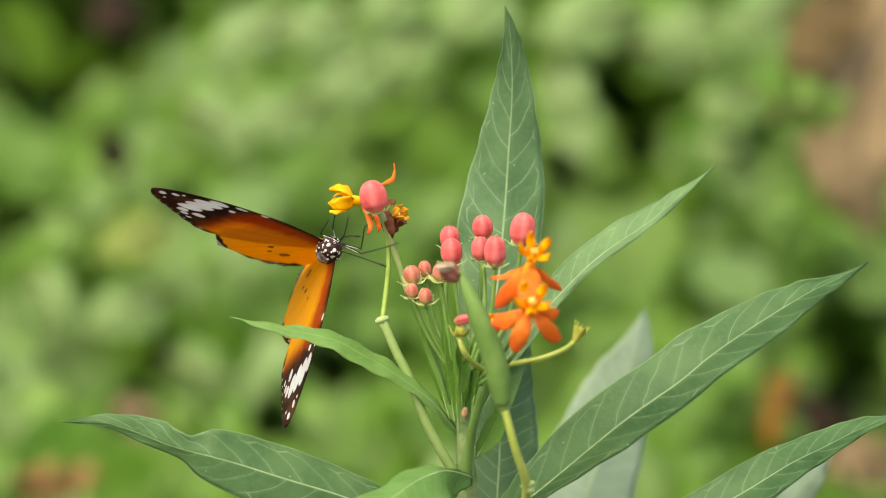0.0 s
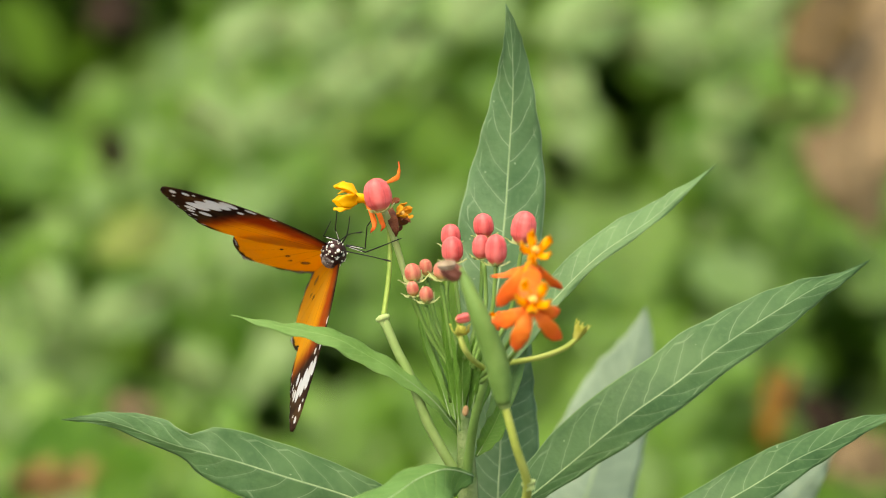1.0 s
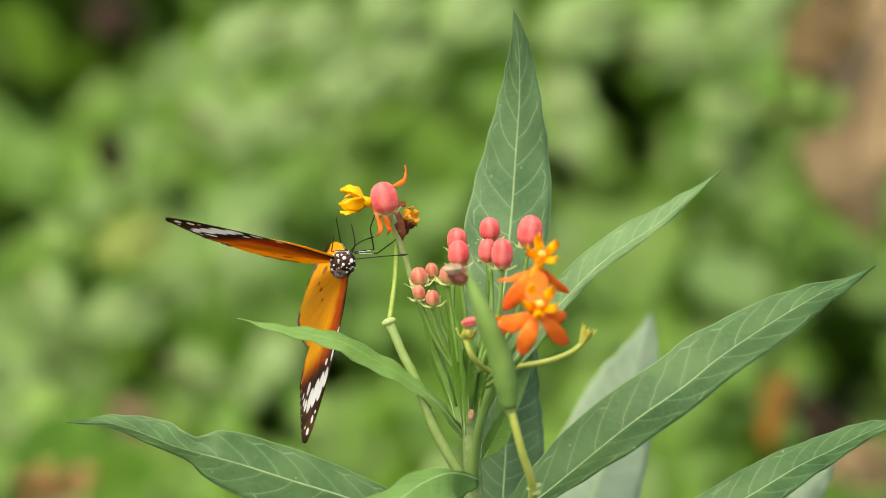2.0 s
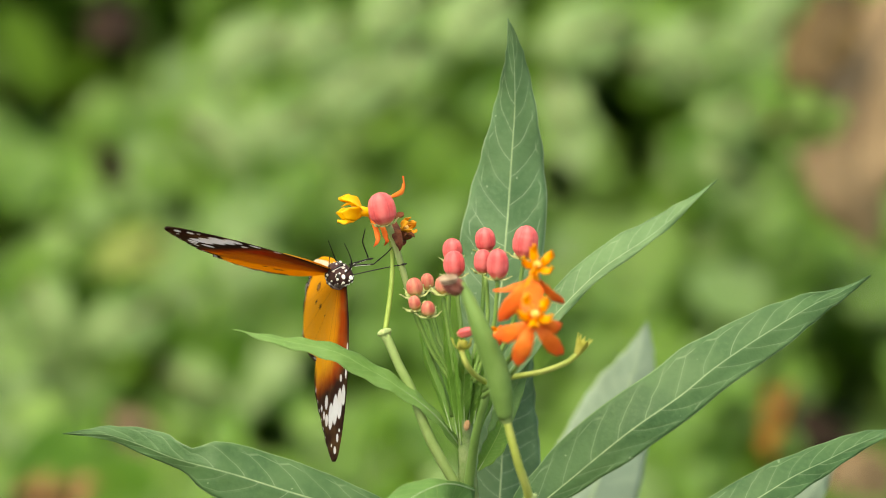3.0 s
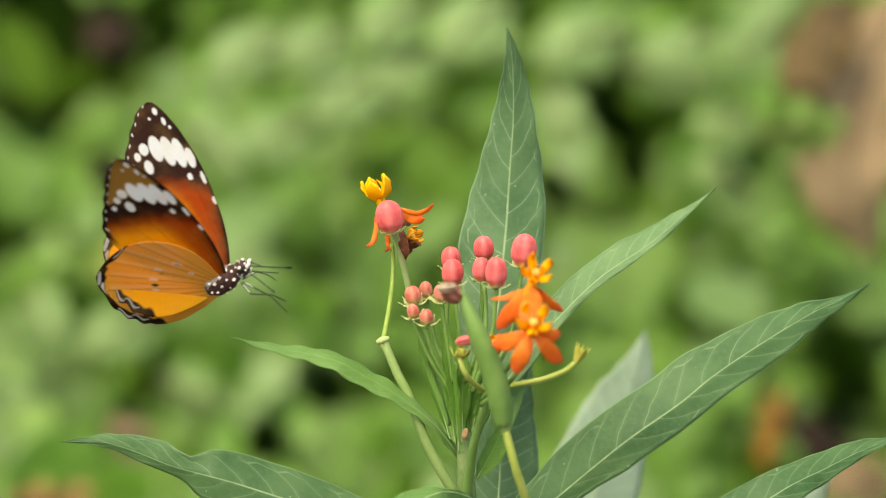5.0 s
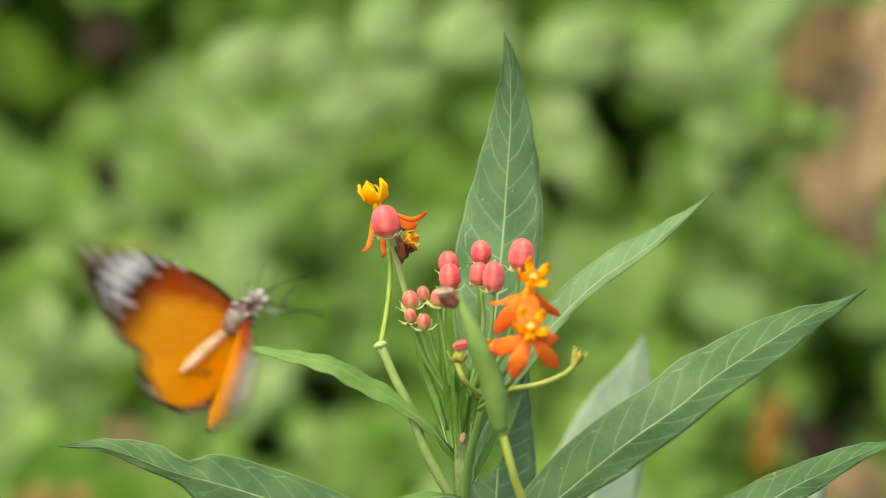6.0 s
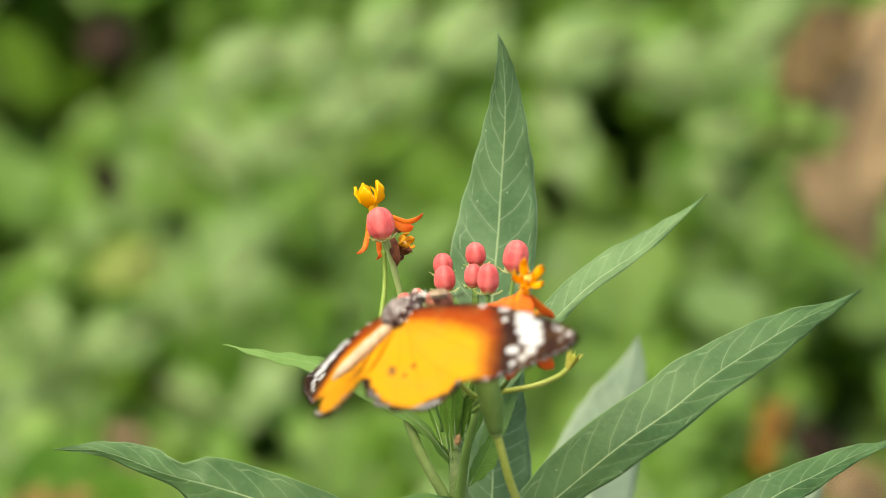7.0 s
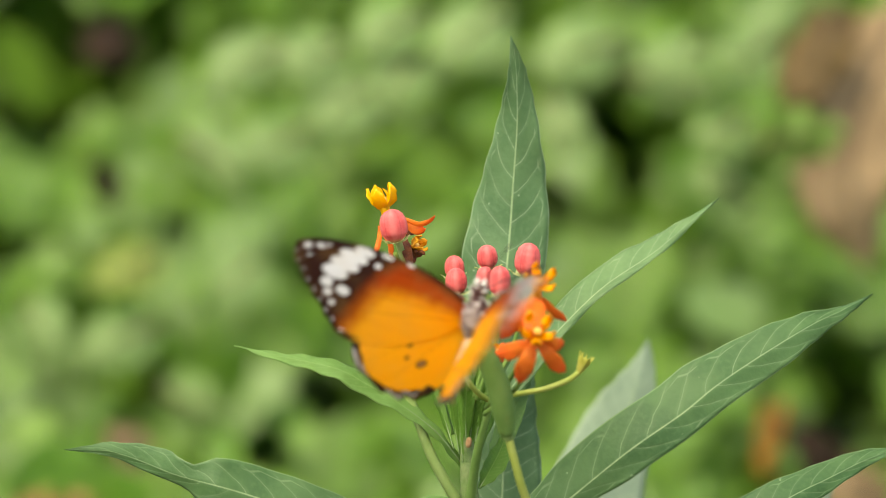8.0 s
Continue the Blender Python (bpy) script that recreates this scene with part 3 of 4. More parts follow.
leaf([(824, 790, 3), (797, 750, 0), (758, 706, -3), (690, 656, -5), (640, 628, -6), (590, 602, -7), (500, 582, -7), (407, 561, -5)],
     [(0, 4), (0.06, 7), (0.15, 9), (0.25, 16), (0.35, 22), (0.45, 24), (0.55, 24), (0.65, 21), (0.75, 17), (0.83, 10), (0.9, 5), (1, 0.5)], LEAF_ARCH, turn=42, fold=0.2, seed=5.7, wave=0.0003, waves=9,
     other=[(0, 5), (0.06, 8), (0.15, 9), (0.25, 11), (0.35, 15), (0.45, 21), (0.55, 21), (0.65, 19), (0.75, 14), (0.83, 11), (0.9, 8), (1, 0.5)], rib=3, label="narrow bright green leaf arching sideways")
leaf([(812, 960, 2), (720, 925, 0), (613, 881, -2), (502, 847, -4), (419, 821, -5), (372, 808, -6), (337, 799, -4), (296, 787, -2), (249, 768, 2), (202, 752, 5), (172, 747, 7), (107, 747, 10)],
     [(0, 8), (0.06, 29), (0.15, 42), (0.25, 46), (0.35, 54), (0.45, 59), (0.52, 58), (0.57, 55), (0.61, 48), (0.635, 36), (0.66, 26), (0.69, 29), (0.73, 35), (0.8, 30), (0.88, 16), (0.95, 7), (1, 0.8)], turn=14, seed=6.3, fold=0.2, wave=0.0003, waves=7,
     other=[(0, 10), (0.06, 26), (0.15, 48), (0.25, 67), (0.35, 75), (0.45, 66), (0.52, 54), (0.57, 48), (0.61, 42), (0.64, 36), (0.67, 20), (0.73, 17), (0.8, 15), (0.88, 11), (0.95, 4), (1, 0.8)], rib=3.4, twist=[(0, 0), (0.56, 0), (0.67, -30), (1, -24)], label="broad green leaf pinched and bent near its tip")
leaf([(836, 846, 0), (806, 836, -6), (776, 836, -12), (735, 853, -18), (690, 884, -26), (560, 965, -36), (430, 1080, -44)],
     [(0, 10), (0.06, 7), (0.13, 5), (0.22, 24), (0.35, 34), (0.6, 42), (0.85, 20), (1, 1)], LEAF_YOUNG, turn=34, seed=7.7, wave=0.0004,
     other=[(0, 14), (0.06, 30), (0.13, 48), (0.22, 58), (0.35, 62), (0.6, 56), (0.85, 24), (1, 1)], rib=4, label="bright green leaf reaching forward")
leaf([(878, 1010, 24), (880, 880, 28), (884, 805, 31), (886, 739, 33), (905, 672, 35), (938, 592, 38)],
     [(0, 20), (0.2, 62), (0.4, 74), (0.6, 74), (0.7, 64), (0.8, 46), (0.92, 18), (1, 1)], LEAF_TOP, turn=8, seed=8.2, wave=0.0004, other=[(0, 20), (0.2, 50), (0.4, 54), (0.6, 46), (0.8, 26), (0.92, 10), (1, 1)], rib=5, label="dark bluish green leaf behind the stem")
leaf([(842, 812, 2), (862, 778, 3), (880, 742, 5), (893, 704, 8)], 24, LEAF_BRIGHT, turn=-35, wave=0.00015, seed=9.1, rib=2.4, label="small bright green young leaf")
leaf([(858, 770, 6), (884, 716, 9), (908, 664, 12), (934, 616, 15)], 21, LEAF_YOUNG, turn=-20, wave=0.0002, seed=9.7, rib=2.2, label="small green young leaf")
# young leaves wrapped round the tip
for pts, w, tn in (([(796, 742, -1), (776, 677, 2), (752, 615, 5), (735, 540, 6)], 9, -20), ([(806, 752, -4), (790, 640, -7), (784, 570, -9), (774, 524, -10)], 10, -35),
                   ([(812, 766, -7), (806, 685, -9), (799, 603, -10), (792, 540, -10)], 7, -50), ([(818, 730, -5), (817, 680, -6), (818, 610, -6), (812, 560, -5)], 15, -15),
                   ([(824, 740, -3), (833, 660, -5), (846, 600, -5), (852, 560, -4)], 15, -20), ([(824, 770, 2), (846, 700, 4), (866, 640, 6), (884, 585, 8)], 17, -15),
                   ([(834, 728, -11), (842, 690, -13), (849, 660, -14), (851, 640, -14)], 4, 10)):
    leaf(pts, w, LEAF_BRIGHT, turn=tn, fold=0.35, wave=0.0002, seed=w * 1.7 + tn, rib=2.4, n=26, label="small bright green young leaf")

# stalks
stalk([(824, 856, 2), (829, 808, -2), (838, 748, -8), (852, 692, -11), (864, 650, -12)], 9.5, 7, POD, label="thick bright green young shoot")
stalk([(812, 850, 2), (797, 826, 1), (756, 752, -1), (724, 668, -2), (702, 625, -2), (678, 570, -2)], 9.5, 8, PEDICEL)
thin_stalk = stalk([(677, 566, -2), (684, 510, 1), (687, 470, 3), (687, 430, 5), (682, 394, 5)], 4.8, 4.0, THIN_STALK)
head_stalk = stalk([(722, 520, 6), (700, 450, 4), (685, 405, 2), (674, 378, 0)], 5.4, 6.2, PALE_STALK)
head_foot = stalk([(800, 715, 8), (764, 620, 8), (738, 560, 7), (721, 516, 6)], 4.5, 4.8, STEM)
stalk([(838, 905, -6), (915, 905, -16), (932, 862, -24), (912, 795, -30), (892, 720, -32)], 9.0, 7.0, YELLOW_STALK, label="yellow-green stalk of the pod")
stalk([(858, 668, -10), (880, 650, -20), (920, 642, -23), (960, 634, -24), (1000, 618, -24), (1019, 602, -24)], 5.2, 4.6, YELLOW_STALK)
stalk([(872, 664, -8), (842, 646, -18), (822, 624, -22), (812, 598, -22)], 5.2, 4.8, YELLOW_STALK)
for pts in ([(832, 650, -8), (856, 560, -8), (858, 505, -8), (855, 468, -9)], [(836, 655, -10), (868, 560, -12), (874, 505, -13), (876, 472, -14)], [(822, 640, -6), (812, 560, -4), (801, 470, -4)],
            [(826, 640, -4), (848, 540, 0), (853, 425, 0)], [(818, 640, 0), (790, 560, 2), (794, 440, 2)], [(845, 660, -6), (900, 560, -6), (922, 440, -6)],
            [(852, 670, -16), (905, 600, -28), (930, 520, -36), (940, 480, -40)], [(850, 680, -18), (900, 640, -32), (932, 590, -42), (938, 566, -46)],
            [(795, 640, -2), (760, 570, -2), (733, 505, -2)], [(797, 640, 0), (770, 570, 2), (753, 495, 3)], [(797, 650, -6), (765, 590, -8), (752, 545, -9)], [(796, 655, -6), (755, 590, -7), (731, 530, -8)],
            [(802, 640, -8), (790, 570, -9), (780, 505, -10)]):
    stalk(pts, 4.4, 3.6, STEM, "pedicel", n=14)

# pod with its dry tip
line = even_line([at(890, 718, -32), at(876, 640, -34), at(846, 560, -36), at(812, 478, -36)], 30)
pod = part("seed_pod", tube(line, [(0, 12 * U), (0.06, 16 * U), (0.2, 20.5 * U), (0.35, 21 * U), (0.6, 18 * U), (0.85, 12 * U), (1, 6 * U)], 16), POD, plant, "smooth green spindle-shaped seed pod")
part("dry_tip", spindle(at(815, 494, -36), at(780, 472, -36), 16.5 * U, ROUND, 24, 14, 6, 0.42), DRY, pod, "shrivelled maroon flower remains")
part("dry_cap", spindle(at(806, 470, -40), at(770, 474, -40), 9.5 * U, ROUND, 20, 12, 5, 0.45), DRY_PALE, pod, "papery cream flower remains")
part("node", spindle(at(886, 700, -32), at(894, 730, -32), 12 * U, ROUND, ribs=5, rib=0.3), PEDICEL, pod)
for a, b, d, up in ((678, 570, -2, 1), (936, 862, -24, 0.4)):
    part("node", spindle(at(a + 3, b + 9, d), at(a - 4, b - 10, d), 9.5 * U, [(0, 0.78), (0.35, 0.9), (0.62, 1.42), (0.82, 1.35), (1, 0.6)], 24, 12, 5, 0.16 + 0.1 * up), PALE_STALK, plant, "knotted pale joint of a flower stalk")
part("side_bud", spindle(at(821, 740, -13), at(824, 721, -13), 6 * U, ROUND, ribs=4, rib=0.2), BROWN_BUD, plant, "tiny brown bud on the stem")


def sepals(parent, base, axis, size, count=5, spread=0.9, phase=0.0, lift=0.3, mat=SEPAL):
    """Small pointed green flaps under a bud."""
    axis = axis.normalized()
    s = axis.cross(Vector((0.3, 0.8, 0.5))).normalized()
    w = axis.cross(s)
    for k in range(count):
        a = phase + k * math.tau / count
        out = s * math.cos(a) + w * math.sin(a)
        line = even_line([base, base + out * size * 0.65 * spread + axis * size * 0.05, base + out * size * 1.2 * spread + axis * size * lift], 6)
        b = size * 0.30
        part("sepal", blade(line, [(0, b * 0.6), (0.4, b), (1, b * 0.05)], [(0, b * 0.6), (0.4, b), (1, b * 0.05)], 0, 0.2, 0, 1, 0.0002, 2, 0, facing=-axis), mat, parent)


EGG = [(0, 0.30), (0.10, 0.66), (0.28, 0.95), (0.45, 1.0), (0.65, 0.96), (0.82, 0.82), (0.93, 0.57), (1, 0.16)]


def bud(base, tip, radius, mat=BUD, parent=None, flap=1.3, hug=0.3):
    ob = part("flower_bud", spindle(base, tip, radius, EGG, 40, 18, 5, 0.065), mat, parent or plant, "closed coral-red flower bud")
    sepals(ob, base, tip - base, radius * flap, phase=radius * 9000, spread=0.9 - 0.25 * (hug > 0.5), lift=hug, mat=SEPAL_PALE)
    return ob


for a, b, d, rx, ry, ln in ((796, 420, 2, 18, 20, 1), (799, 445, -4, 19.5, 23, 1), (854, 402, 0, 18.5, 21, 2), (850, 440, -7, 16.5, 21, 0), (876, 445, -13, 19.5, 27, 0), (925, 406, -6, 23, 29, -4)):
    bud(at(a + ln, b + ry, d), at(a - ln, b - ry, d - 1), rx * U)
for a, b, d, rx, ry, ln in ((729, 486, -2, 15, 16, 3), (752, 476, 3, 12, 14, 2), (729, 514, -8, 11, 12, 3), (753, 524, -9, 12.5, 13, 1), (779, 482, -10, 14, 15, 1)):
    bud(at(a + ln, b + ry, d), at(a - ln, b - ry, d - 1), rx * U, BUD_SMALL, flap=1.9, hug=0.42)


def floret(name, base, axis, size, lean, petal_mat, hood_mat, label, parent=None, phase=0.0, petal_len=1.0, drop=0.7, own=None, hood=0.54, flare=0.86):
    """An open milkweed flower: five petals bent back, five upright hoods round the stigma. size: half breadth of the crown."""
    axis = axis.normalized()
    s = axis.cross(lean).normalized()
    w = axis.cross(s)
    root = part(name, tube([base - axis * size * 0.9, base, base + axis * size * 0.5], [size * 0.28, size * 0.34, size * 0.42], 10), hood_mat, parent or plant, label)
    for k in range(5):
        a = phase + k * math.tau / 5
        out = s * math.cos(a) + w * math.sin(a)
        c = base - axis * size * 0.5
        if own:
            break
        line = even_line([c, c + out * size * 0.7 * petal_len, c + out * size * 1.5 * petal_len - axis * size * drop * 0.6, c + out * size * 2.0 * petal_len - axis * size * drop * 1.5], 14)
        b = size * 0.52 * petal_len
        part("petal", blade(line, [(0, b * 0.45), (0.35, b), (0.7, b * 0.9), (0.92, b * 0.45), (1, b * 0.08)], [(0, b * 0.45), (0.35, b), (0.7, b * 0.9), (0.92, b * 0.45), (1, b * 0.08)],
                            0, 0.25, size * 0.03, 2, 0.0003, 6, k, facing=-axis), petal_mat, root)
    for pts, width, turn in own or ():
        line = even_line([at(*p) for p in pts], 16)
        b = width * U
        part("petal", blade(line, [(0, b * 0.45), (0.35, b * 0.85), (0.62, b), (0.85, b * 0.75), (0.95, b * 0.4), (1, b * 0.1)], [(0, b * 0.45), (0.35, b * 0.9), (0.62, b), (0.85, b * 0.7), (0.95, b * 0.36), (1, b * 0.1)], turn, 0.1, b * 0.1, 2, 0.0003, 6, width), petal_mat, root)
    for k in range(5):
        a = phase + k * math.tau / 5
        a += math.tau / 10
        out = s * math.cos(a) + w * math.sin(a)
        c = base + axis * size * 0.3
        line = even_line([c + out * size * 0.2, c + out * size * 0.48 + axis * size * 0.28, c + out * size * (flare - 0.08) + axis * size * 0.8, c + out * size * flare + axis * size * 1.45], 10)
        b = size * hood
        part("hood", blade(line, [(0, b * 0.6), (0.35, b), (0.7, b * 0.85), (1, b * 0.08)], [(0, b * 0.6), (0.35, b), (0.7, b * 0.85), (1, b * 0.08)], 0, 0.35, 0, 1, size * 0.22, 6, k, facing=out * 0.8 - axis * 0.6), hood_mat, root)
        line = even_line([c + out * size * 0.4 + axis * size * 0.2, c + out * size * 0.5 + axis * size * 0.8, c + out * size * 0.2 + axis * size * 1.25], 8)
        part("horn", tube(line, [(0, size * 0.09), (0.6, size * 0.07), (1, size * 0.015)], 6), hood_mat, root)
    part("stigma", spindle(base + axis * size * 0.2, base + axis * size * 0.95, size * 0.3, [(0, 0.8), (0.7, 1), (0.9, 0.9), (1, 0.3)]), STIGMA, root)
    return root


toward = -AWAY
floret("open_flower", at(943, 454, -40), UP * 0.5 + toward * 0.85 + RIGHT * 0.15, 23 * U, RIGHT, PETAL, HOOD, "open orange flower with bent back petals", phase=-0.32, hood=0.36, flare=1.15,
       own=[([(938, 474, -36), (915, 482, -34), (890, 490, -33), (867, 492, -33)], 6.5, 35), ([(936, 472, -38), (920, 495, -41), (900, 520, -42), (878, 546, -40)], 16, -10), ([(942, 474, -42), (938, 500, -47), (934, 530, -49), (928, 552, -48)], 19, 0),
            ([(950, 474, -38), (964, 492, -38), (978, 504, -37), (994, 514, -35)], 8, 25)])
part("neck", tube(even_line([at(936, 490, -40), at(938, 478, -40), at(942, 464, -40)], 6), [(0, 13 * U), (0.5, 11 * U), (1, 9 * U)], 12), HOOD, plant, "orange neck of an open flower")
floret("open_flower", at(940, 542, -47), UP * 0.45 + toward * 0.9 + RIGHT * 0.08, 25 * U, RIGHT, PETAL, HOOD, "open orange flower with bent back petals", phase=-0.1, hood=0.36, flare=1.15,
       own=[([(930, 552, -44), (910, 562, -44), (890, 570, -42), (868, 571, -40)], 15, 5), ([(936, 556, -46), (926, 580, -47), (917, 603, -46), (910, 624, -44)], 16, 0), ([(946, 556, -46), (962, 575, -46), (978, 592, -44), (992, 604, -42)], 14, 0),
            ([(952, 548, -46), (966, 554, -45), (978, 556, -44), (988, 550, -42)], 12, 20), ([(932, 544, -42), (920, 530, -40), (908, 522, -39), (900, 518, -38)], 9, 10)])
floret("spent_flower", at(873, 568, -22), UP * 0.3 + toward - RIGHT * 0.3, 9 * U, RIGHT, PETAL, HOOD, "small spent orange flower", phase=0.9)
cup = part("flower_base", spindle(at(812, 600, -22), at(816, 580, -22), 8 * U, [(0, 0.6), (0.5, 0.9), (1, 1)]), SEPAL, plant, "yellow base of a fallen flower")
part("dark_tip", spindle(at(804, 570, -22), at(836, 562, -22), 9 * U, ROUND, ribs=4, rib=0.3), BUD, cup, "dark red remnant")
sepals(cup, at(814, 594, -22), UP, 22 * U, spread=0.75, lift=0.8, phase=0.4)
cup = part("flower_base", spindle(at(1016, 606, -24), at(1028, 580, -24), 12 * U, [(0, 0.4), (0.4, 0.7), (0.8, 1), (1, 0.8)], 15, 8, 5, 0.25), SEPAL, plant, "yellow base of a fallen flower")
sepals(cup, at(1024, 588, -24), UP + RIGHT * 0.5, 15 * U, spread=0.8, lift=1.1, phase=0.9)

# the tall head on which the butterfly feeds
head = bud(at(668, 377, -3), at(654, 320, -4), 25 * U, parent=plant, flap=1.0)
old = floret("wilted_flower", at(697, 384, 3), RIGHT * 0.7 + UP * 0.35 + toward * 0.5, 15 * U, UP, WILTED, HOOD_OLD, "wilted brown flower with a yellow crown", phase=0.3,
             own=[([(684, 372, 6), (688, 392, 0), (693, 408, -2), (694, 422, -1)], 9, 10), ([(692, 388, 4), (706, 396, 0), (714, 392, -3), (720, 397, -3)], 7, 30), ([(686, 366, 8), (692, 358, 8), (699, 360, 6)], 6, -20),
                  ([(684, 380, 9), (682, 398, 10), (688, 414, 9)], 8, -30), ([(694, 384, 6), (702, 402, 5), (700, 412, 4)], 7, 50)])
fresh = floret("yellow_flower", at(629, 355, 1), -RIGHT * 0.97 + UP * 0.05 + toward * 0.2, 26 * U, UP, PETAL, HOOD_YELLOW, "yellow-crowned flower with bent back orange petals", phase=-math.pi / 2, hood=0.52,
               own=[([(676, 333, 5), (690, 339, 4), (706, 343, 3), (722, 338, 2), (733, 326, 1)], 5, 25), ([(638, 362, 2), (648, 376, -1), (655, 396, -2), (655, 406, -3), (649, 416, -2)], 4.8, 10),
                    ([(640, 362, 6), (662, 380, 5), (671, 400, 5), (671, 406, 4), (667, 413, 4)], 5.2, -25), ([(672, 342, 7), (688, 347, 6), (706, 353, 4), (718, 350, 3)], 10, 10)])

# ---------------------------------------------------------------- the butterfly
MM = 0.001
FW_LEAD = [(0, 1.5), (6, 3.6), (14, 4.9), (24, 4.8), (32, 3.5), (37, 1.9), (39.4, 0.6), (40, -0.4)]
FW_TRAIL = [(0, -1.5), (5, -6.2), (12, -10.8), (19, -13.3), (24, -13.6), (27, -12.2), (31, -9.4), (35, -6.6), (38, -4.2), (39.5, -2.2), (40, -0.6)]
HW_LEAD = [(0, 2.0), (4, 7.2), (9, 10.6), (15, 11.4), (20, 9.6), (23.5, 5.8), (25.5, 2.1), (26, 0.2)]
HW_TRAIL = [(0, -2.0), (4, -6.8), (9, -10.8), (15, -12.2), (20, -10.4), (23.5, -6.4), (25.5, -2.3), (26, -0.2)]


def bend(knots, x):
    """Cubic through knots."""
    for i in range(len(knots) - 1):
        (x1, y1), (x2, y2) = knots[i], knots[i + 1]
        if x <= x2:
            x0, y0 = knots[max(i - 1, 0)]
            x3, y3 = knots[min(i + 2, len(knots) - 1)]
            m1 = (y2 - y0) / max(x2 - x0, 1e-6)
            m2 = (y3 - y1) / max(x3 - x1, 1e-6)
            h = x2 - x1
            f = (x - x1) / h
            return y1 * (1 + 2 * f) * (1 - f) ** 2 + m1 * h * f * (1 - f) ** 2 + y2 * f * f * (3 - 2 * f) - m2 * h * f * f * (1 - f)
    return knots[-1][1]


def step(low, high, v):
    f = min(max((v - low) / (high - low), 0), 1)
    return f * f * (3 - 2 * f)


def tint(a, b, f):
    return tuple(p + (q - p) * f for p, q in zip(a, b))


ORANGE, ORANGE2, RED, RUST, DARK, WHITE, OCHRE = (0.93, 0.40, 0.012), (0.94, 0.50, 0.024), (0.46, 0.055, 0.004), (0.13, 0.020, 0.005), (0.024, 0.009, 0.007), (0.86, 0.86, 0.88), (0.66, 0.34, 0.07)
BAND = [(26.0, 3.4, 2.2, 0.86), (27.8, 1.7, 3.2, 1.12), (29.0, -0.3, 3.2, 1.22), (30.4, -2.4, 2.8, 1.28), (27.4, -5.2, 1.5, 0.9), (31.2, -4.8, 1.3, 0.95), (30.2, -6.6, 0.95, 0.7), (28.6, -8.2, 0.75, 0.55),
        (21.2, 4.3, 1.4, 0.42), (16.0, 4.6, 0.9, 0.36), (22.4, 1.9, 0.8, 0.55), (37.6, 0.3, 0.8, 0.5), (35.0, 1.2, 0.9, 0.42), (33.4, 1.9, 0.4, 0.3), (36.6, -1.3, 0.36, 0.3)]


def fore_colour(x, y, under):
    lead, trail = bend(FW_LEAD, x), bend(FW_TRAIL, x)
    near = min(lead - y, 99)
    rim = y - trail
    wob = noise.noise((x * 0.5, y * 0.5, 3)) * 1.2
    f = step(0, 24, x)
    c = tint(ORANGE, ORANGE2, max(f * 0.5, 0.85 * step(4.0, 10.0, near)))
    # dusky red along the fore edge, widening outwards
    c = tint(c, RED, step(3.8 + 0.30 * x, 1.6 + 0.16 * x, near + wob * 0.5) * (0.8 if under else 0.95))
    c = tint(c, RUST, step(2.0 + 0.08 * x, 0.4, near + wob * 0.4) * (0.65 if under else 0.9))
    tip_line = 24.5 - 0.30 * (y + 4) + wob * 0.5 - 2.2 * step(-1, 4, y)
    c = tint(c, RED, step(tip_line - 7.0, tip_line - 1.8, x) * 0.78)
    c = tint(c, RUST, step(tip_line - 3.5, tip_line - 0.3, x) * 0.85)
    apex = tint((0.040, 0.014, 0.010), OCHRE, 0.75 if under and x > 30 else 0.0)
    c = tint(c, apex, step(tip_line - 1.0, tip_line + 0.8, x))
    c = tint(c, DARK, step(0.7 + 0.02 * x, 0.25, near))
    c = tint(c, DARK, step(1.3, 0.8, rim + wob * 0.2) * step(19, 23, x))
    for bx, by, rx, ry in BAND:
        q = ((x - bx) / rx) ** 2 + ((y - by) / ry) ** 2
        c = tint(c, WHITE, step(1.15, 0.85, q))
    if x > 20:
        k = (y * 0.9 + x * 0.2) * 0.62
        q = ((k - round(k)) / 0.16) ** 2 + ((rim - 0.8) / 0.26) ** 2
        c = tint(c, WHITE, step(1.1, 0.5, q))
    # fine dark veins
    if x < tip_line:
        for slope, off in ((0.02, 1.9), (-0.16, -0.4), (-0.30, -0.9)):
            c = tint(c, RUST, step(0.16, 0.05, abs(y - off - slope * x)) * 0.28)
    return c


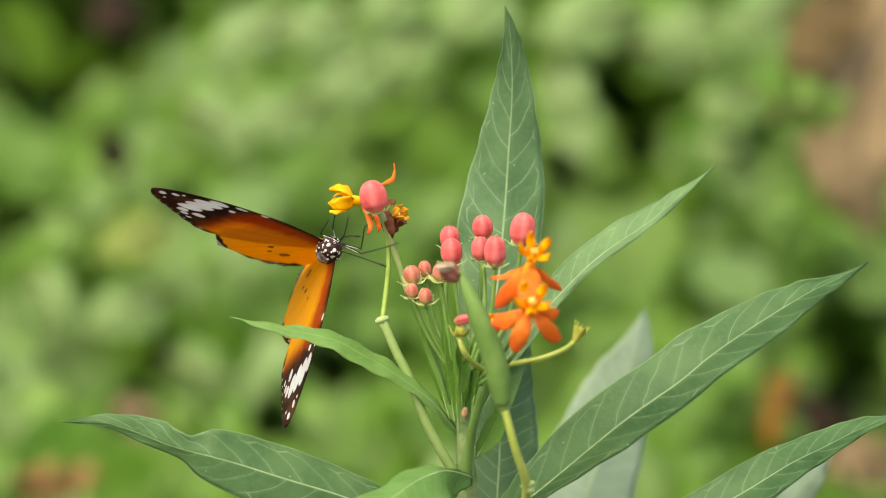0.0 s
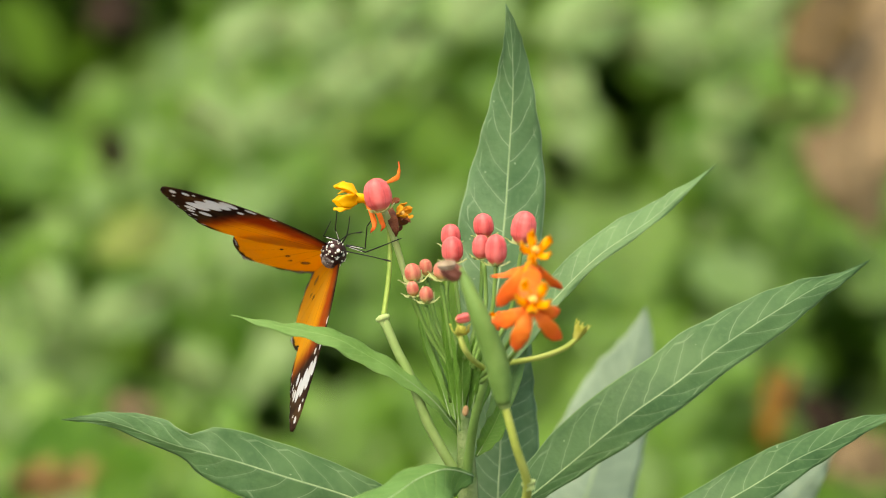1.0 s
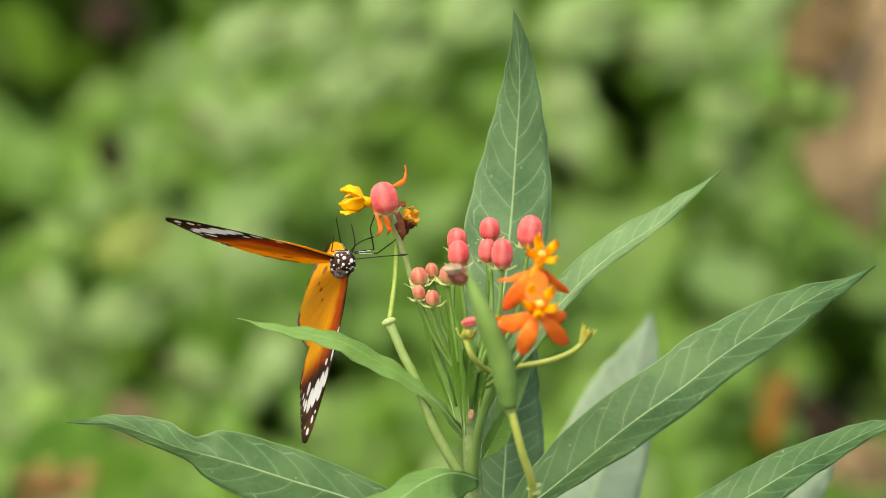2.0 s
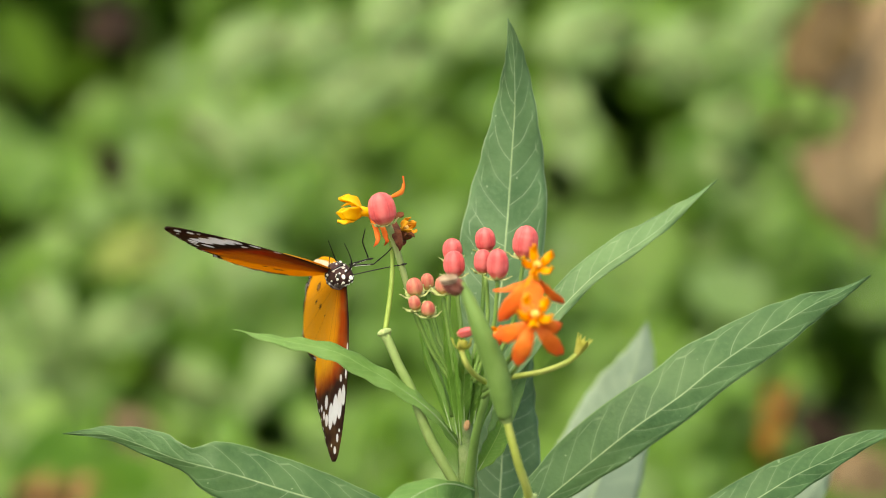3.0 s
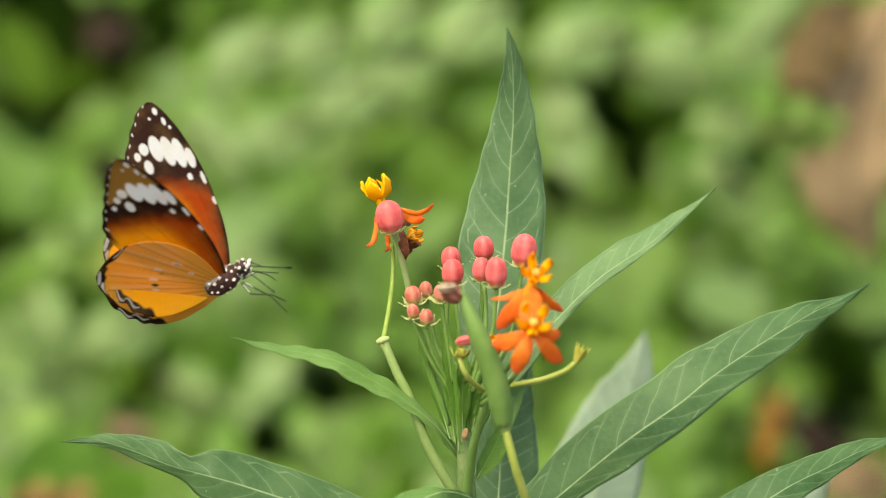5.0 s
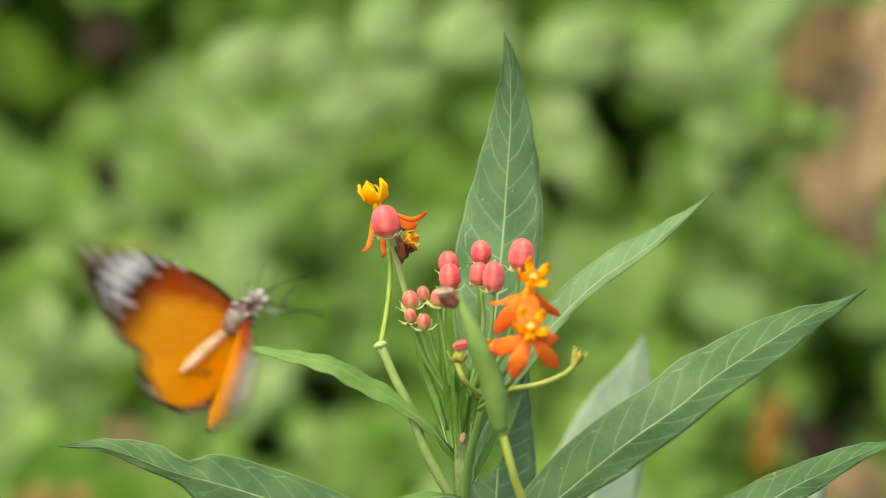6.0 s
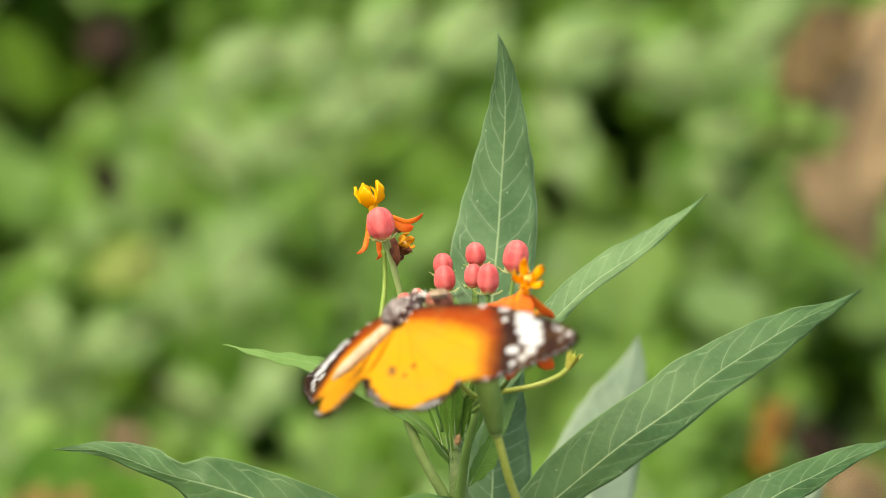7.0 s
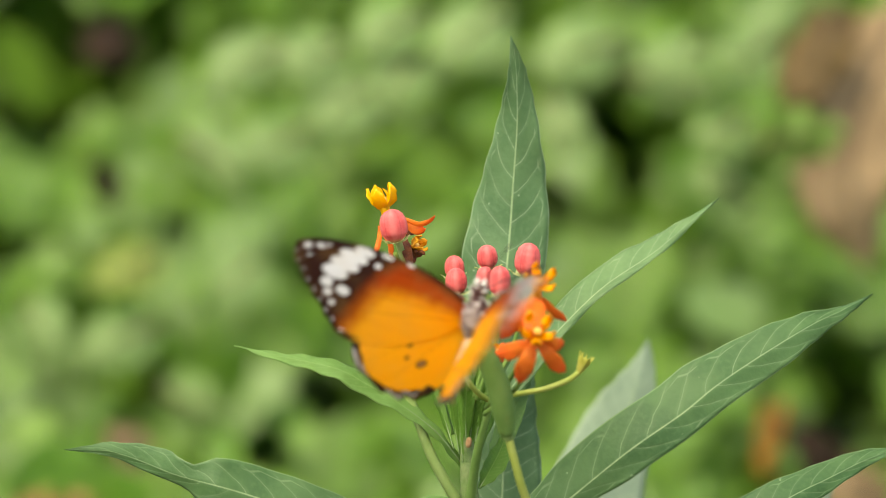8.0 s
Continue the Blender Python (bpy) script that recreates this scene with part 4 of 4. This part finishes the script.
def hind_colour(x, y, under):
    lead, trail = bend(HW_LEAD, x), bend(HW_TRAIL, x)
    edge = min(lead - y + 6.0 * (1 - step(16, 22, x)), y - trail + 6.0 * (1 - step(6, 13, x)), (26 - x) * 0.8)
    wob = noise.noise((x * 0.6, y * 0.6, 9))
    c = tint(ORANGE2, ORANGE, step(0, 12, x) * 0.5)
    if under:
        c = tint(c, (0.96, 0.56, 0.11), 0.85)
    c = tint(c, DARK, step(2.05, 1.65, edge + wob * 0.4 + 0.25 * math.sin(x * 1.9)))
    a = math.atan2(y, x - 8) * 9
    for depth in (0.55, 1.15):
        q = (math.sin(a * 1.0 + depth * 3) - 1) ** 2 / 0.25 + ((edge - depth) / 0.28) ** 2
        c = tint(c, WHITE, step(1.4, 0.6, q) * (1.0 if under else 0.55))
    if under:
        # pale streaks between dusky veins, darker towards the root
        for k in range(9):
            slope = -0.62 + 0.16 * k
            off = y - slope * (x + 2.5)
            c = tint(c, (0.95, 0.80, 0.55), step(0.75, 0.2, abs(off - 0.75)) * step(6, 13, x) * 0.30 * (edge > 2.4))
            c = tint(c, (0.30, 0.13, 0.03), step(0.22, 0.05, abs(off)) * 0.45 * (edge > 2.0))
        c = tint(c, (0.62, 0.28, 0.05), step(9, 0, x) * 0.4)
        for bx, by, rx, ry in ((9.5, 5.4, 1.1, 0.4), (13.4, 3.4, 0.9, 0.4), (14.2, 0.4, 1.0, 0.4), (13.6, -2.6, 0.8, 0.35), (10.4, -5.2, 1.0, 0.4), (6.5, 3.0, 0.7, 0.35)):
            c = tint(c, WHITE, step(1.3, 0.6, ((x - bx) / rx) ** 2 + ((y - by) / ry) ** 2) * 0.85)
    q = ((x - 12.6) / 1.25) ** 2 + ((y + 5.6) / 0.75) ** 2
    c = tint(c, (0.10, 0.035, 0.010), step(1.3, 0.8, q) * 0.85)
    c = tint(c, (0.40, 0.24, 0.12), step(0.45, 0.2, q) * (0.2 if under else 0.8))
    for bx, by, rx, ry in ((13.8, -1.2, 0.75, 0.36), (12.6, 2.2, 0.5, 0.36), (9.5, 5.2, 0.65, 0.32), (15.2, -3.4, 0.65, 0.3)):
        q = ((x - bx) / rx) ** 2 + ((y - by) / ry) ** 2
        c = tint(c, DARK, step(1.3, 0.7, q) * (0.35 if under and by > 0 else 1.0))
    for slope, off in ((0.38, 0.6), (0.16, 0.2), (-0.05, -0.2), (-0.30, -0.5)):
        c = tint(c, RUST, step(0.14, 0.05, abs(y - off - slope * x)) * 0.22)
    return c


def wing_material():
    m, n, l, b = material("wing_scales")
    a = n.new("ShaderNodeAttribute")
    a.attribute_name = "scales"
    g = noisy(n, l, 1500.0, 2.0)
    colour = mixed(n, l, sums(n, l, "MULTIPLY", g, 0.12), a.outputs["Color"], (0.05, 0.02, 0.01))
    # worn, paler and duller patches
    broad = noisy(n, l, 170.0, 3.0)
    colour = mixed(n, l, sums(n, l, "MULTIPLY", ramped(n, l, broad, 0.40, 0.70), 0.14), colour, (0.62, 0.36, 0.10))
    l.new(colour, b.inputs["Base Color"])
    b.inputs["Roughness"].default_value = 0.6
    b.inputs["Specular IOR Level"].default_value = 0.15
    bumped(n, l, b, g, 0.2, 0.0001)
    sheer(n, l, b, colour, 0.5)
    return m


FUR = plain_material("insect_back_hair", (0.10, 0.07, 0.065), (0.44, 0.38, 0.36), 1100, 0.9, 0.8, 0.0006)
WING = wing_material()


def wing(name, parent, side, lead, trail, reach, sweep, colour, lift, scallop, nx, ny):
    """One wing, hinged on the body's long axis; side +1 right, -1 left; sweep turns it in its own plane."""
    verts, faces, cols = [], [], []
    turn = radians(sweep)
    for layer in (0, 1):
        for i in range(nx + 1):
            x = reach * (1 - (1 - i / nx) ** 1.15)
            hi, lo = bend(lead, x), bend(trail, x)
            for j in range(ny + 1):
                f = j / ny
                y = lo + (hi - lo) * f
                cut = scallop * (0.5 + 0.5 * math.sin(x * 1.9)) * step(0.25, 0.0, f) * step(reach * 0.45, reach * 0.7, x)
                yy = y + cut
                camber = 0.9 * math.sin(f * math.pi) * (0.3 + x / reach) * 0.5 + 0.015 * math.sin(y * 2.2)
                px, py = x * math.cos(turn) - yy * math.sin(turn), x * math.sin(turn) + yy * math.cos(turn)
                verts.append((side * px * MM, py * MM, (camber + lift + (0.06 if layer == 0 else -0.06)) * MM))
                cols.append((*colour(x, y, layer == 1), 1))
    row, half = ny + 1, (nx + 1) * (ny + 1)
    for i in range(nx):
        for j in range(ny):
            q = (i * row + j, (i + 1) * row + j, (i + 1) * row + j + 1, i * row + j + 1)
            faces.append(q if side > 0 else q[::-1])
            q = tuple(v + half for v in q)
            faces.append(q[::-1] if side > 0 else q)
    rim = [i * row for i in range(nx + 1)] + [nx * row + j for j in range(1, ny + 1)] + [i * row + ny for i in range(nx - 1, -1, -1)] + [j for j in range(ny - 1, 0, -1)]
    for a, b in zip(rim, rim[1:] + rim[:1]):
        faces.append((a, a + half, b + half, b) if side > 0 else (b, b + half, a + half, a))
    me = bpy.data.meshes.new(name)
    me.from_pydata(verts, [], faces)
    layer = me.color_attributes.new("scales", "FLOAT_COLOR", "POINT")
    layer.data.foreach_set("color", [v for c in cols for v in c])
    me.polygons.foreach_set("use_smooth", [True] * len(me.polygons))
    me.materials.append(WING)
    ob = new(name, me)
    ob.parent = parent
    return ob


butterfly = new("butterfly")
butterfly.empty_display_size = 0.02
tagged(butterfly, "orange butterfly with black white-spotted wing tips", "butterfly")
FORE_SWEEP, HIND_SWEEP = 18, -48
fore = [wing("forewing", butterfly, s, FW_LEAD, FW_TRAIL, 40, FORE_SWEEP, fore_colour, 0.35, 0.35, 200, 76) for s in (1, -1)]
hind = [wing("hindwing", butterfly, s, HW_LEAD, HW_TRAIL, 26, HIND_SWEEP, hind_colour, -0.15, 0.9, 120, 80) for s in (1, -1)]


def insect_body():
    v = lambda x, y, z: Vector((x, y, z + 1.9)) * MM
    global abdomen
    abdomen = part("abdomen", spindle(v(0, -2.5, -0.6), v(0, -19, -1.6), 1.3 * MM, [(0, 0.7), (0.2, 0.95), (0.5, 1.0), (0.8, 0.85), (1, 0.3)], 16, 22, 9, 0.12), ABDOMEN, butterfly, "pale brown abdomen")
    th = part("thorax", spindle(v(0, -3.5, -0.2), v(0, 4.6, 0), 2.7 * MM, [(0, 0.5), (0.25, 0.95), (0.6, 1.0), (0.9, 0.7), (1, 0.4)], 18, 14), THORAX, butterfly, "dark brown thorax with white dots")
    hd = part("head", spindle(v(0, 4.0, -0.1), v(0, 7.2, -0.2), 1.75 * MM, ROUND, 16, 10), THORAX, butterfly, "dark brown head with white dots")
    part("back_hair", spindle(v(0, -4.0, 0.7), v(0, 3.4, 1.0), 2.3 * MM, [(0, 0.5), (0.3, 0.95), (0.6, 1.0), (0.9, 0.7), (1, 0.4)], 24, 14, 11, 0.07), FUR, th, "grey-brown hairy back")
    rng = random.Random(3)
    for owner, y0, y1, r, shape, count in ((th, -3.5, 4.6, 2.7, [(0, 0.5), (0.25, 0.95), (0.6, 1.0), (0.9, 0.7), (1, 0.4)], 32), (hd, 4.0, 7.2, 1.75, ROUND, 18)):
        bm = bmesh.new()
        for k in range(count):
            u, a = 0.15 + 0.83 * (k + 0.5) / count, k * 2.399 + rng.uniform(-0.25, 0.25)
            f = r * profile(shape, u)
            m = Matrix.Translation(v(math.cos(a) * f, y0 + (y1 - y0) * u, math.sin(a) * f - 0.1)) @ Matrix.Diagonal((1, 1.3, 1, 1))
            bmesh.ops.create_icosphere(bm, subdivisions=1, radius=rng.uniform(0.18, 0.38) * MM, matrix=m)
        part("white_dots", bm, CREAM, owner, "white dots")
    for s in (1, -1):
        part("eye", spindle(v(s * 0.9, 5.6, 0.1), v(s * 1.9, 5.8, 0.1), 0.85 * MM, ROUND), BLACK, hd)
        part("palp", spindle(v(s * 0.7, 6.2, -0.4), v(s * 0.9, 8.0, 0.3), 0.42 * MM, ROUND, 10, 8), CREAM, hd, "white palp")
    for path in (((1.2, 6.5, -0.6), (6.4, 9.8, -2.7), (11.0, 12.6, -4.4)), ((-0.6, 6.6, -0.6), (0.6, 11.3, -3.4), (2.7, 15.5, -4.9))):
        line = even_line([v(*p) for p in path], 16)
        part("antenna", tube(line, [(0, 0.12 * MM), (0.8, 0.12 * MM), (0.93, 0.24 * MM), (1, 0.14 * MM)], 6), BLACK, butterfly)
    # jointed legs: thigh, shin, foot
    for path in (((-0.4, 4.2, -2.4), (-3.7, 5.8, -0.7), (-4.4, 7.2, -3.9)), ((-0.6, 3.6, -2.4), (-2.7, 6.2, -3.4), (-5.4, 8.6, -7.3)),
                 ((1.2, 4.2, -2.4), (5.4, 7.3, -3.4), (7.3, 9.7, -6.1), (9.6, 11.2, -9.9)), ((1.1, 3.7, -2.6), (4.7, 5.4, -4.3), (2.2, 7.8, -7.8), (2.1, 9.2, -10.7))):
        joints = [v(*p) for p in path]
        line = [a.lerp(b, k / 6) for a, b in zip(joints, joints[1:]) for k in range(6)] + [joints[-1]]
        leg = part("leg", tube(line, [(0, 0.19 * MM), (0.4, 0.14 * MM), (1, 0.10 * MM)], 6), BLACK, butterfly, "thin black leg")
        side_way = Vector((0.10, 0.12, 0.10)) * MM
        part("thigh_stripe", tube([p + side_way for p in line[1:6]], [(0, 0.09 * MM), (1, 0.07 * MM)], 6), CREAM, leg, "white stripe along the thigh")
    line = even_line([v(0.4, 6.9, -1.6), v(0.2, 8.4, -3.4), v(-0.6, 8.8, -5.0), v(-1.9, 8.7, -7.1)], 12)
    part("proboscis", tube(line, [(0, 0.16 * MM), (1, 0.09 * MM)], 6), BLACK, butterfly)


insect_body()


# ---------------------------------------------------------------- what moves
# seconds, sway of the plant across at the height of the flowers, in grid units
SWAY = [(0.0, 0), (0.5, -1.5), (1.0, 3), (1.5, 14), (2.2, 16), (3.0, 8.5), (3.5, -4), (4.0, -4), (4.5, 6), (5.2, 12), (6.0, 9.5), (6.5, -1.5), (7.0, 0), (7.5, 7.5), (8.0, 20)]

# seconds, shift of the tall flower head to the side, turn of the yellow flower round the bud in degrees
HEAD = [(0.0, 0, 0), (0.5, 4, 0), (1.5, 6, 0), (3.0, 10, 2), (3.5, 13, 17), (3.8, 9, 36), (4.0, 5, 47), (4.1, 6, 46), (4.2, 16, 45), (4.3, 23, 58), (4.4, 26, 69), (4.5, 26, 66), (6.0, 23, 70), (8.0, 26, 70)]

# seconds; thorax across, down, behind; turns about the view's axes; then for the right and left side in turn:
# lift of the wings, sweep of the forewing, sweep of the hindwing, twist
FLIGHT = [
    (0.0, 593, 432, 12, 83, 1, -43, 66, 30, -5, -4, 3, 16, -14, -16),
    (0.5, 594, 430, 12, 92, -10, -3, 100, -10, -20, -17, 4, 11, -21, -28),
    (1.0, 602, 441, 12, 80, -3, -39, 67, 26, -10, 3, 1, 1, -14, -9),
    (1.5, 609, 446, 12, 79, 4, -24, 85, 12, -11, 1, -16, 22, -13, 1),
    (2.8, 620, 453, 12, 82, 14, -16, 86, 5, -13, -6, -12, 26, -8, -7),
    (3.0, 604, 449, 12, 92, 17, -6, 88, -7, -11, -7, -1, 22, -6, -12),
    (3.5, 601, 454, 12, 86, 12, -17, 76, -7, -14, -2, 2, 16, -10, -11),
    (3.7, 602, 455, 12, 97, 13, -17, 74, -8, -16, -3, 2, 16, -10, -11),
    (3.9, 605, 463, 12, 89, -2, -15, 82, -13, -32, -15, 20, 19, -19, -13),
    (4.0, 606, 468, 12, 84, -10, -14, 87, -15, -40, -22, 29, 21, -24, -14),
    (4.1, 636, 465, 12, 105, -13, -68, 86, 77, -6, 6, -1, -0, 18, -1),
    (4.2, 632, 463, 12, 96, -19, -71, 86, 78, 1, 1, -12, -3, 2, -11),
    (4.3, 620, 459, 11, 76, -34, -57, 61, 32, -5, -3, -0, 0, 0, -12),
    (4.4, 566, 455, 9, 89, -44, -51, 49, -12, -0, -7, -6, -2, -9, 2),
    (4.5, 488, 435, 8, 93, -56, -92, 75, 61, -10, -16, 4, 2, 20, 12),
    (4.6, 479, 441, 4, 113, -62, -125, 60, 47, -3, -2, 5, 2, -5, -1),
    (4.7, 415, 430, 0, 59, -54, -110, -9, -8, 5, 3, 1, 0, 14, 0),
    (4.8, 414, 440, -4, 58, -55, -109, -15, -15, -1, -0, 10, 3, 19, 0),
    (4.9, 412, 460, -10, 54, -57, -107, 63, 66, -4, -6, -1, 3, -0, -6),
    (5.0, 411, 472, -14, 48, -60, -102, 76, 71, -10, -8, 0, 9, -5, -22),
    (5.1, 410, 467, -19, 39, -63, -96, 54, 58, -4, -9, -2, 7, -9, -17),
    (5.2, 408, 458, -24, 26, -65, -86, 16, 1, -11, -13, -7, -2, -2, 1),
    (5.3, 407, 464, -28, 11, -67, -73, -22, -26, -8, -14, -9, -3, 6, 12),
    (5.4, 405, 490, -34, -4, -67, -60, -3, -11, -16, -17, -4, -4, 9, 35),
    (5.5, 404, 523, -38, -18, -66, -49, 67, 76, -9, 1, -2, 4, -0, -16),
    (5.6, 402, 546, -43, -28, -65, -41, 46, 56, -4, -10, -3, -5, -14, -5),
    (5.7, 401, 552, -48, -34, -64, -36, 16, 1, -11, -13, -7, -2, -2, 1),
    (5.8, 399, 554, -52, -36, -63, -34, -22, -40, 0, 0, 5, 4, 11, 4),
    (5.9, 407, 527, -52, -23, -47, -42, -15, -38, -1, -0, 10, 3, 19, 0),
    (6.0, 440, 515, -53, 23, -5, -50, 63, 46, -8, -25, 23, -12, 19, -44),
    (6.1, 503, 545, -53, -6, -59, -9, 86, 85, -2, -0, -5, 3, 9, 0),
    (6.2, 546, 575, -53, -11, -47, -16, 55, 60, 3, -5, -6, -0, -14, -10),
    (6.3, 584, 566, -53, -42, -55, -17, 16, 6, -13, -9, 8, -4, 12, 2),
    (6.4, 605, 529, -54, -47, -63, -11, -27, -40, -1, -0, 3, -2, 21, 4),
    (6.5, 601, 498, -54, -51, -30, -11, 26, -25, -37, -1, -18, 8, 29, 48),
    (6.6, 638, 506, -54, -5, -40, -13, 63, 66, -4, -6, -1, 3, -0, -6),
    (6.7, 677, 525, -54, -8, -41, -6, 76, 71, -10, -8, 0, 9, -5, -22),
    (6.8, 686, 571, -55, -19, -35, -14, 54, 58, -4, -9, -2, 7, -9, -17),
    (6.9, 716, 539, -55, -40, -49, -12, 16, 1, -11, -13, -7, -2, -2, 1),
    (7.0, 726, 522, -55, -63, -47, 6, -20, -21, -9, -14, 5, 7, 18, 17),
    (7.1, 724, 495, -56, -52, -38, 7, -3, -11, -16, -17, -4, -4, 9, 35),
    (7.2, 753, 516, -56, -25, -48, 9, 43, 32, -11, -0, -6, -9, -14, -28),
    (7.3, 760, 530, -56, -10, -34, -13, 67, 76, -9, 1, -2, 4, -0, -16),
    (7.4, 769, 546, -56, -13, -24, -31, 46, 56, -4, -10, -3, -5, -14, -5),
    (7.5, 774, 539, -56, -57, -22, -16, -42, -18, 22, 3, 8, -4, 14, 29),
    (7.6, 755, 494, -56, -52, -27, -2, -42, -42, 9, 6, 8, 2, 7, -20),
    (7.7, 760, 486, -56, -19, -36, -4, 3, -13, -12, -13, 0, -4, 20, 44),
    (7.8, 798, 469, -56, 16, -29, -15, 73, 79, 4, -6, 7, -3, -6, 20),
    (7.9, 823, 492, -57, 13, -29, -25, 76, 79, -2, -7, 4, 2, -7, -3),
    (8.0, 860, 511, -57, 3, -27, -11, 55, 48, -1, -4, 18, 22, -23, -1),
]
# seconds, rise and swing of the abdomen in degrees
BEND = [(0.0, 0, 0), (3.0, 0, 0), (3.5, 8, 0), (3.9, 4, 0), (4.0, 18, 0), (4.1, 18, 0), (4.2, 8, 0), (4.5, 30, 0), (4.6, 30, 0), (4.7, 5, -10), (5.8, 10, 10), (5.9, 15, 5), (6.0, 64, 14), (6.1, 40, 5), (6.3, 5, -5), (6.4, 10, 5), (6.5, 2, 2), (6.9, 10, -8), (7.0, -8, -22), (7.1, 10, -8), (7.4, 35, 10), (7.5, -10, 0), (7.6, 4, 5), (7.7, 35, 10), (8.0, 32, 5)]
VIEW = Matrix((RIGHT, UP, -AWAY)).transposed().to_4x4()


def motions():
    reach = (CENTRE - FOOT).z
    walk(plant, [(t, pose(*FOOT, 0, math.degrees(s * UNIT / reach), 0)) for t, s in SWAY])
    low, mid = at(690, 800), at(660, 350)
    turned = lambda p, deg: Matrix.Translation(p) @ Matrix.Rotation(radians(deg), 4, AWAY) @ Matrix.Translation(-p)
    lean = [(t, turned(low, math.degrees(s / 440)), turned(mid, deg)) for t, s, deg in HEAD]
    for ob in (head, old, thin_stalk, head_stalk, head_foot):
        walk(ob, [(t, turned(at(676, 566), math.degrees(s / 440) * 0.9) if ob is thin_stalk else turned(at(775, 640), math.degrees(s / 330)) if ob in (head_stalk, head_foot) else m) for (t, m, _), (_, s, _) in zip(lean, HEAD)])
    walk(fresh, [(t, m @ r) for t, m, r in lean])
    # the petals hang or swing out sideways as the flower turns up
    petals = [ob for ob in fresh.children if ob.name.startswith("petal")]
    for petal, yielding in zip(petals[1:3], (0.62, 0.85)):
        walk(petal, [(t, turned(mid, -yielding * deg)) for t, _, deg in HEAD])
    for petal, hinge, up, back in ((petals[0], at(672, 338, 6), -52, 78), (petals[3], at(668, 345, 7), -10, 112)):
        there, here = Matrix.Translation(hinge), Matrix.Translation(-hinge)
        walk(petal, [(t, turned(mid, -deg) @ there @ Matrix.Rotation(radians(up * (1 - (deg / 70) ** 2)), 4, AWAY) @ Matrix.Rotation(radians(back * (1 - (deg / 70) ** 2)), 4, UP) @ here) for t, _, deg in HEAD])
    walk(butterfly, [(r[0], Matrix.Translation(at(r[1], r[2], r[3])) @ VIEW @ pose(0, 0, 0, r[4], r[5], r[6])) for r in FLIGHT])
    root = Vector((0, -2.5, 1.3)) * MM
    walk(abdomen, [(t, Matrix.Translation(root) @ pose(0, 0, 0, -p, 0, y) @ Matrix.Translation(-root)) for t, p, y in BEND])
    for k, side in ((0, 1), (1, -1)):
        for wing_ob, sweep in ((fore[k], 9 + k), (hind[k], 11 + k)):
            walk(wing_ob, [(r[0], pose(side * 1.2 * MM, 0, 1.2 * MM, 0, -side * r[7 + k], 0) @ pose(0, 0, 0, r[13 + k], 0, 0) @ pose(0, 0, 0, 0, 0, side * r[sweep])) for r in FLIGHT])


motions()
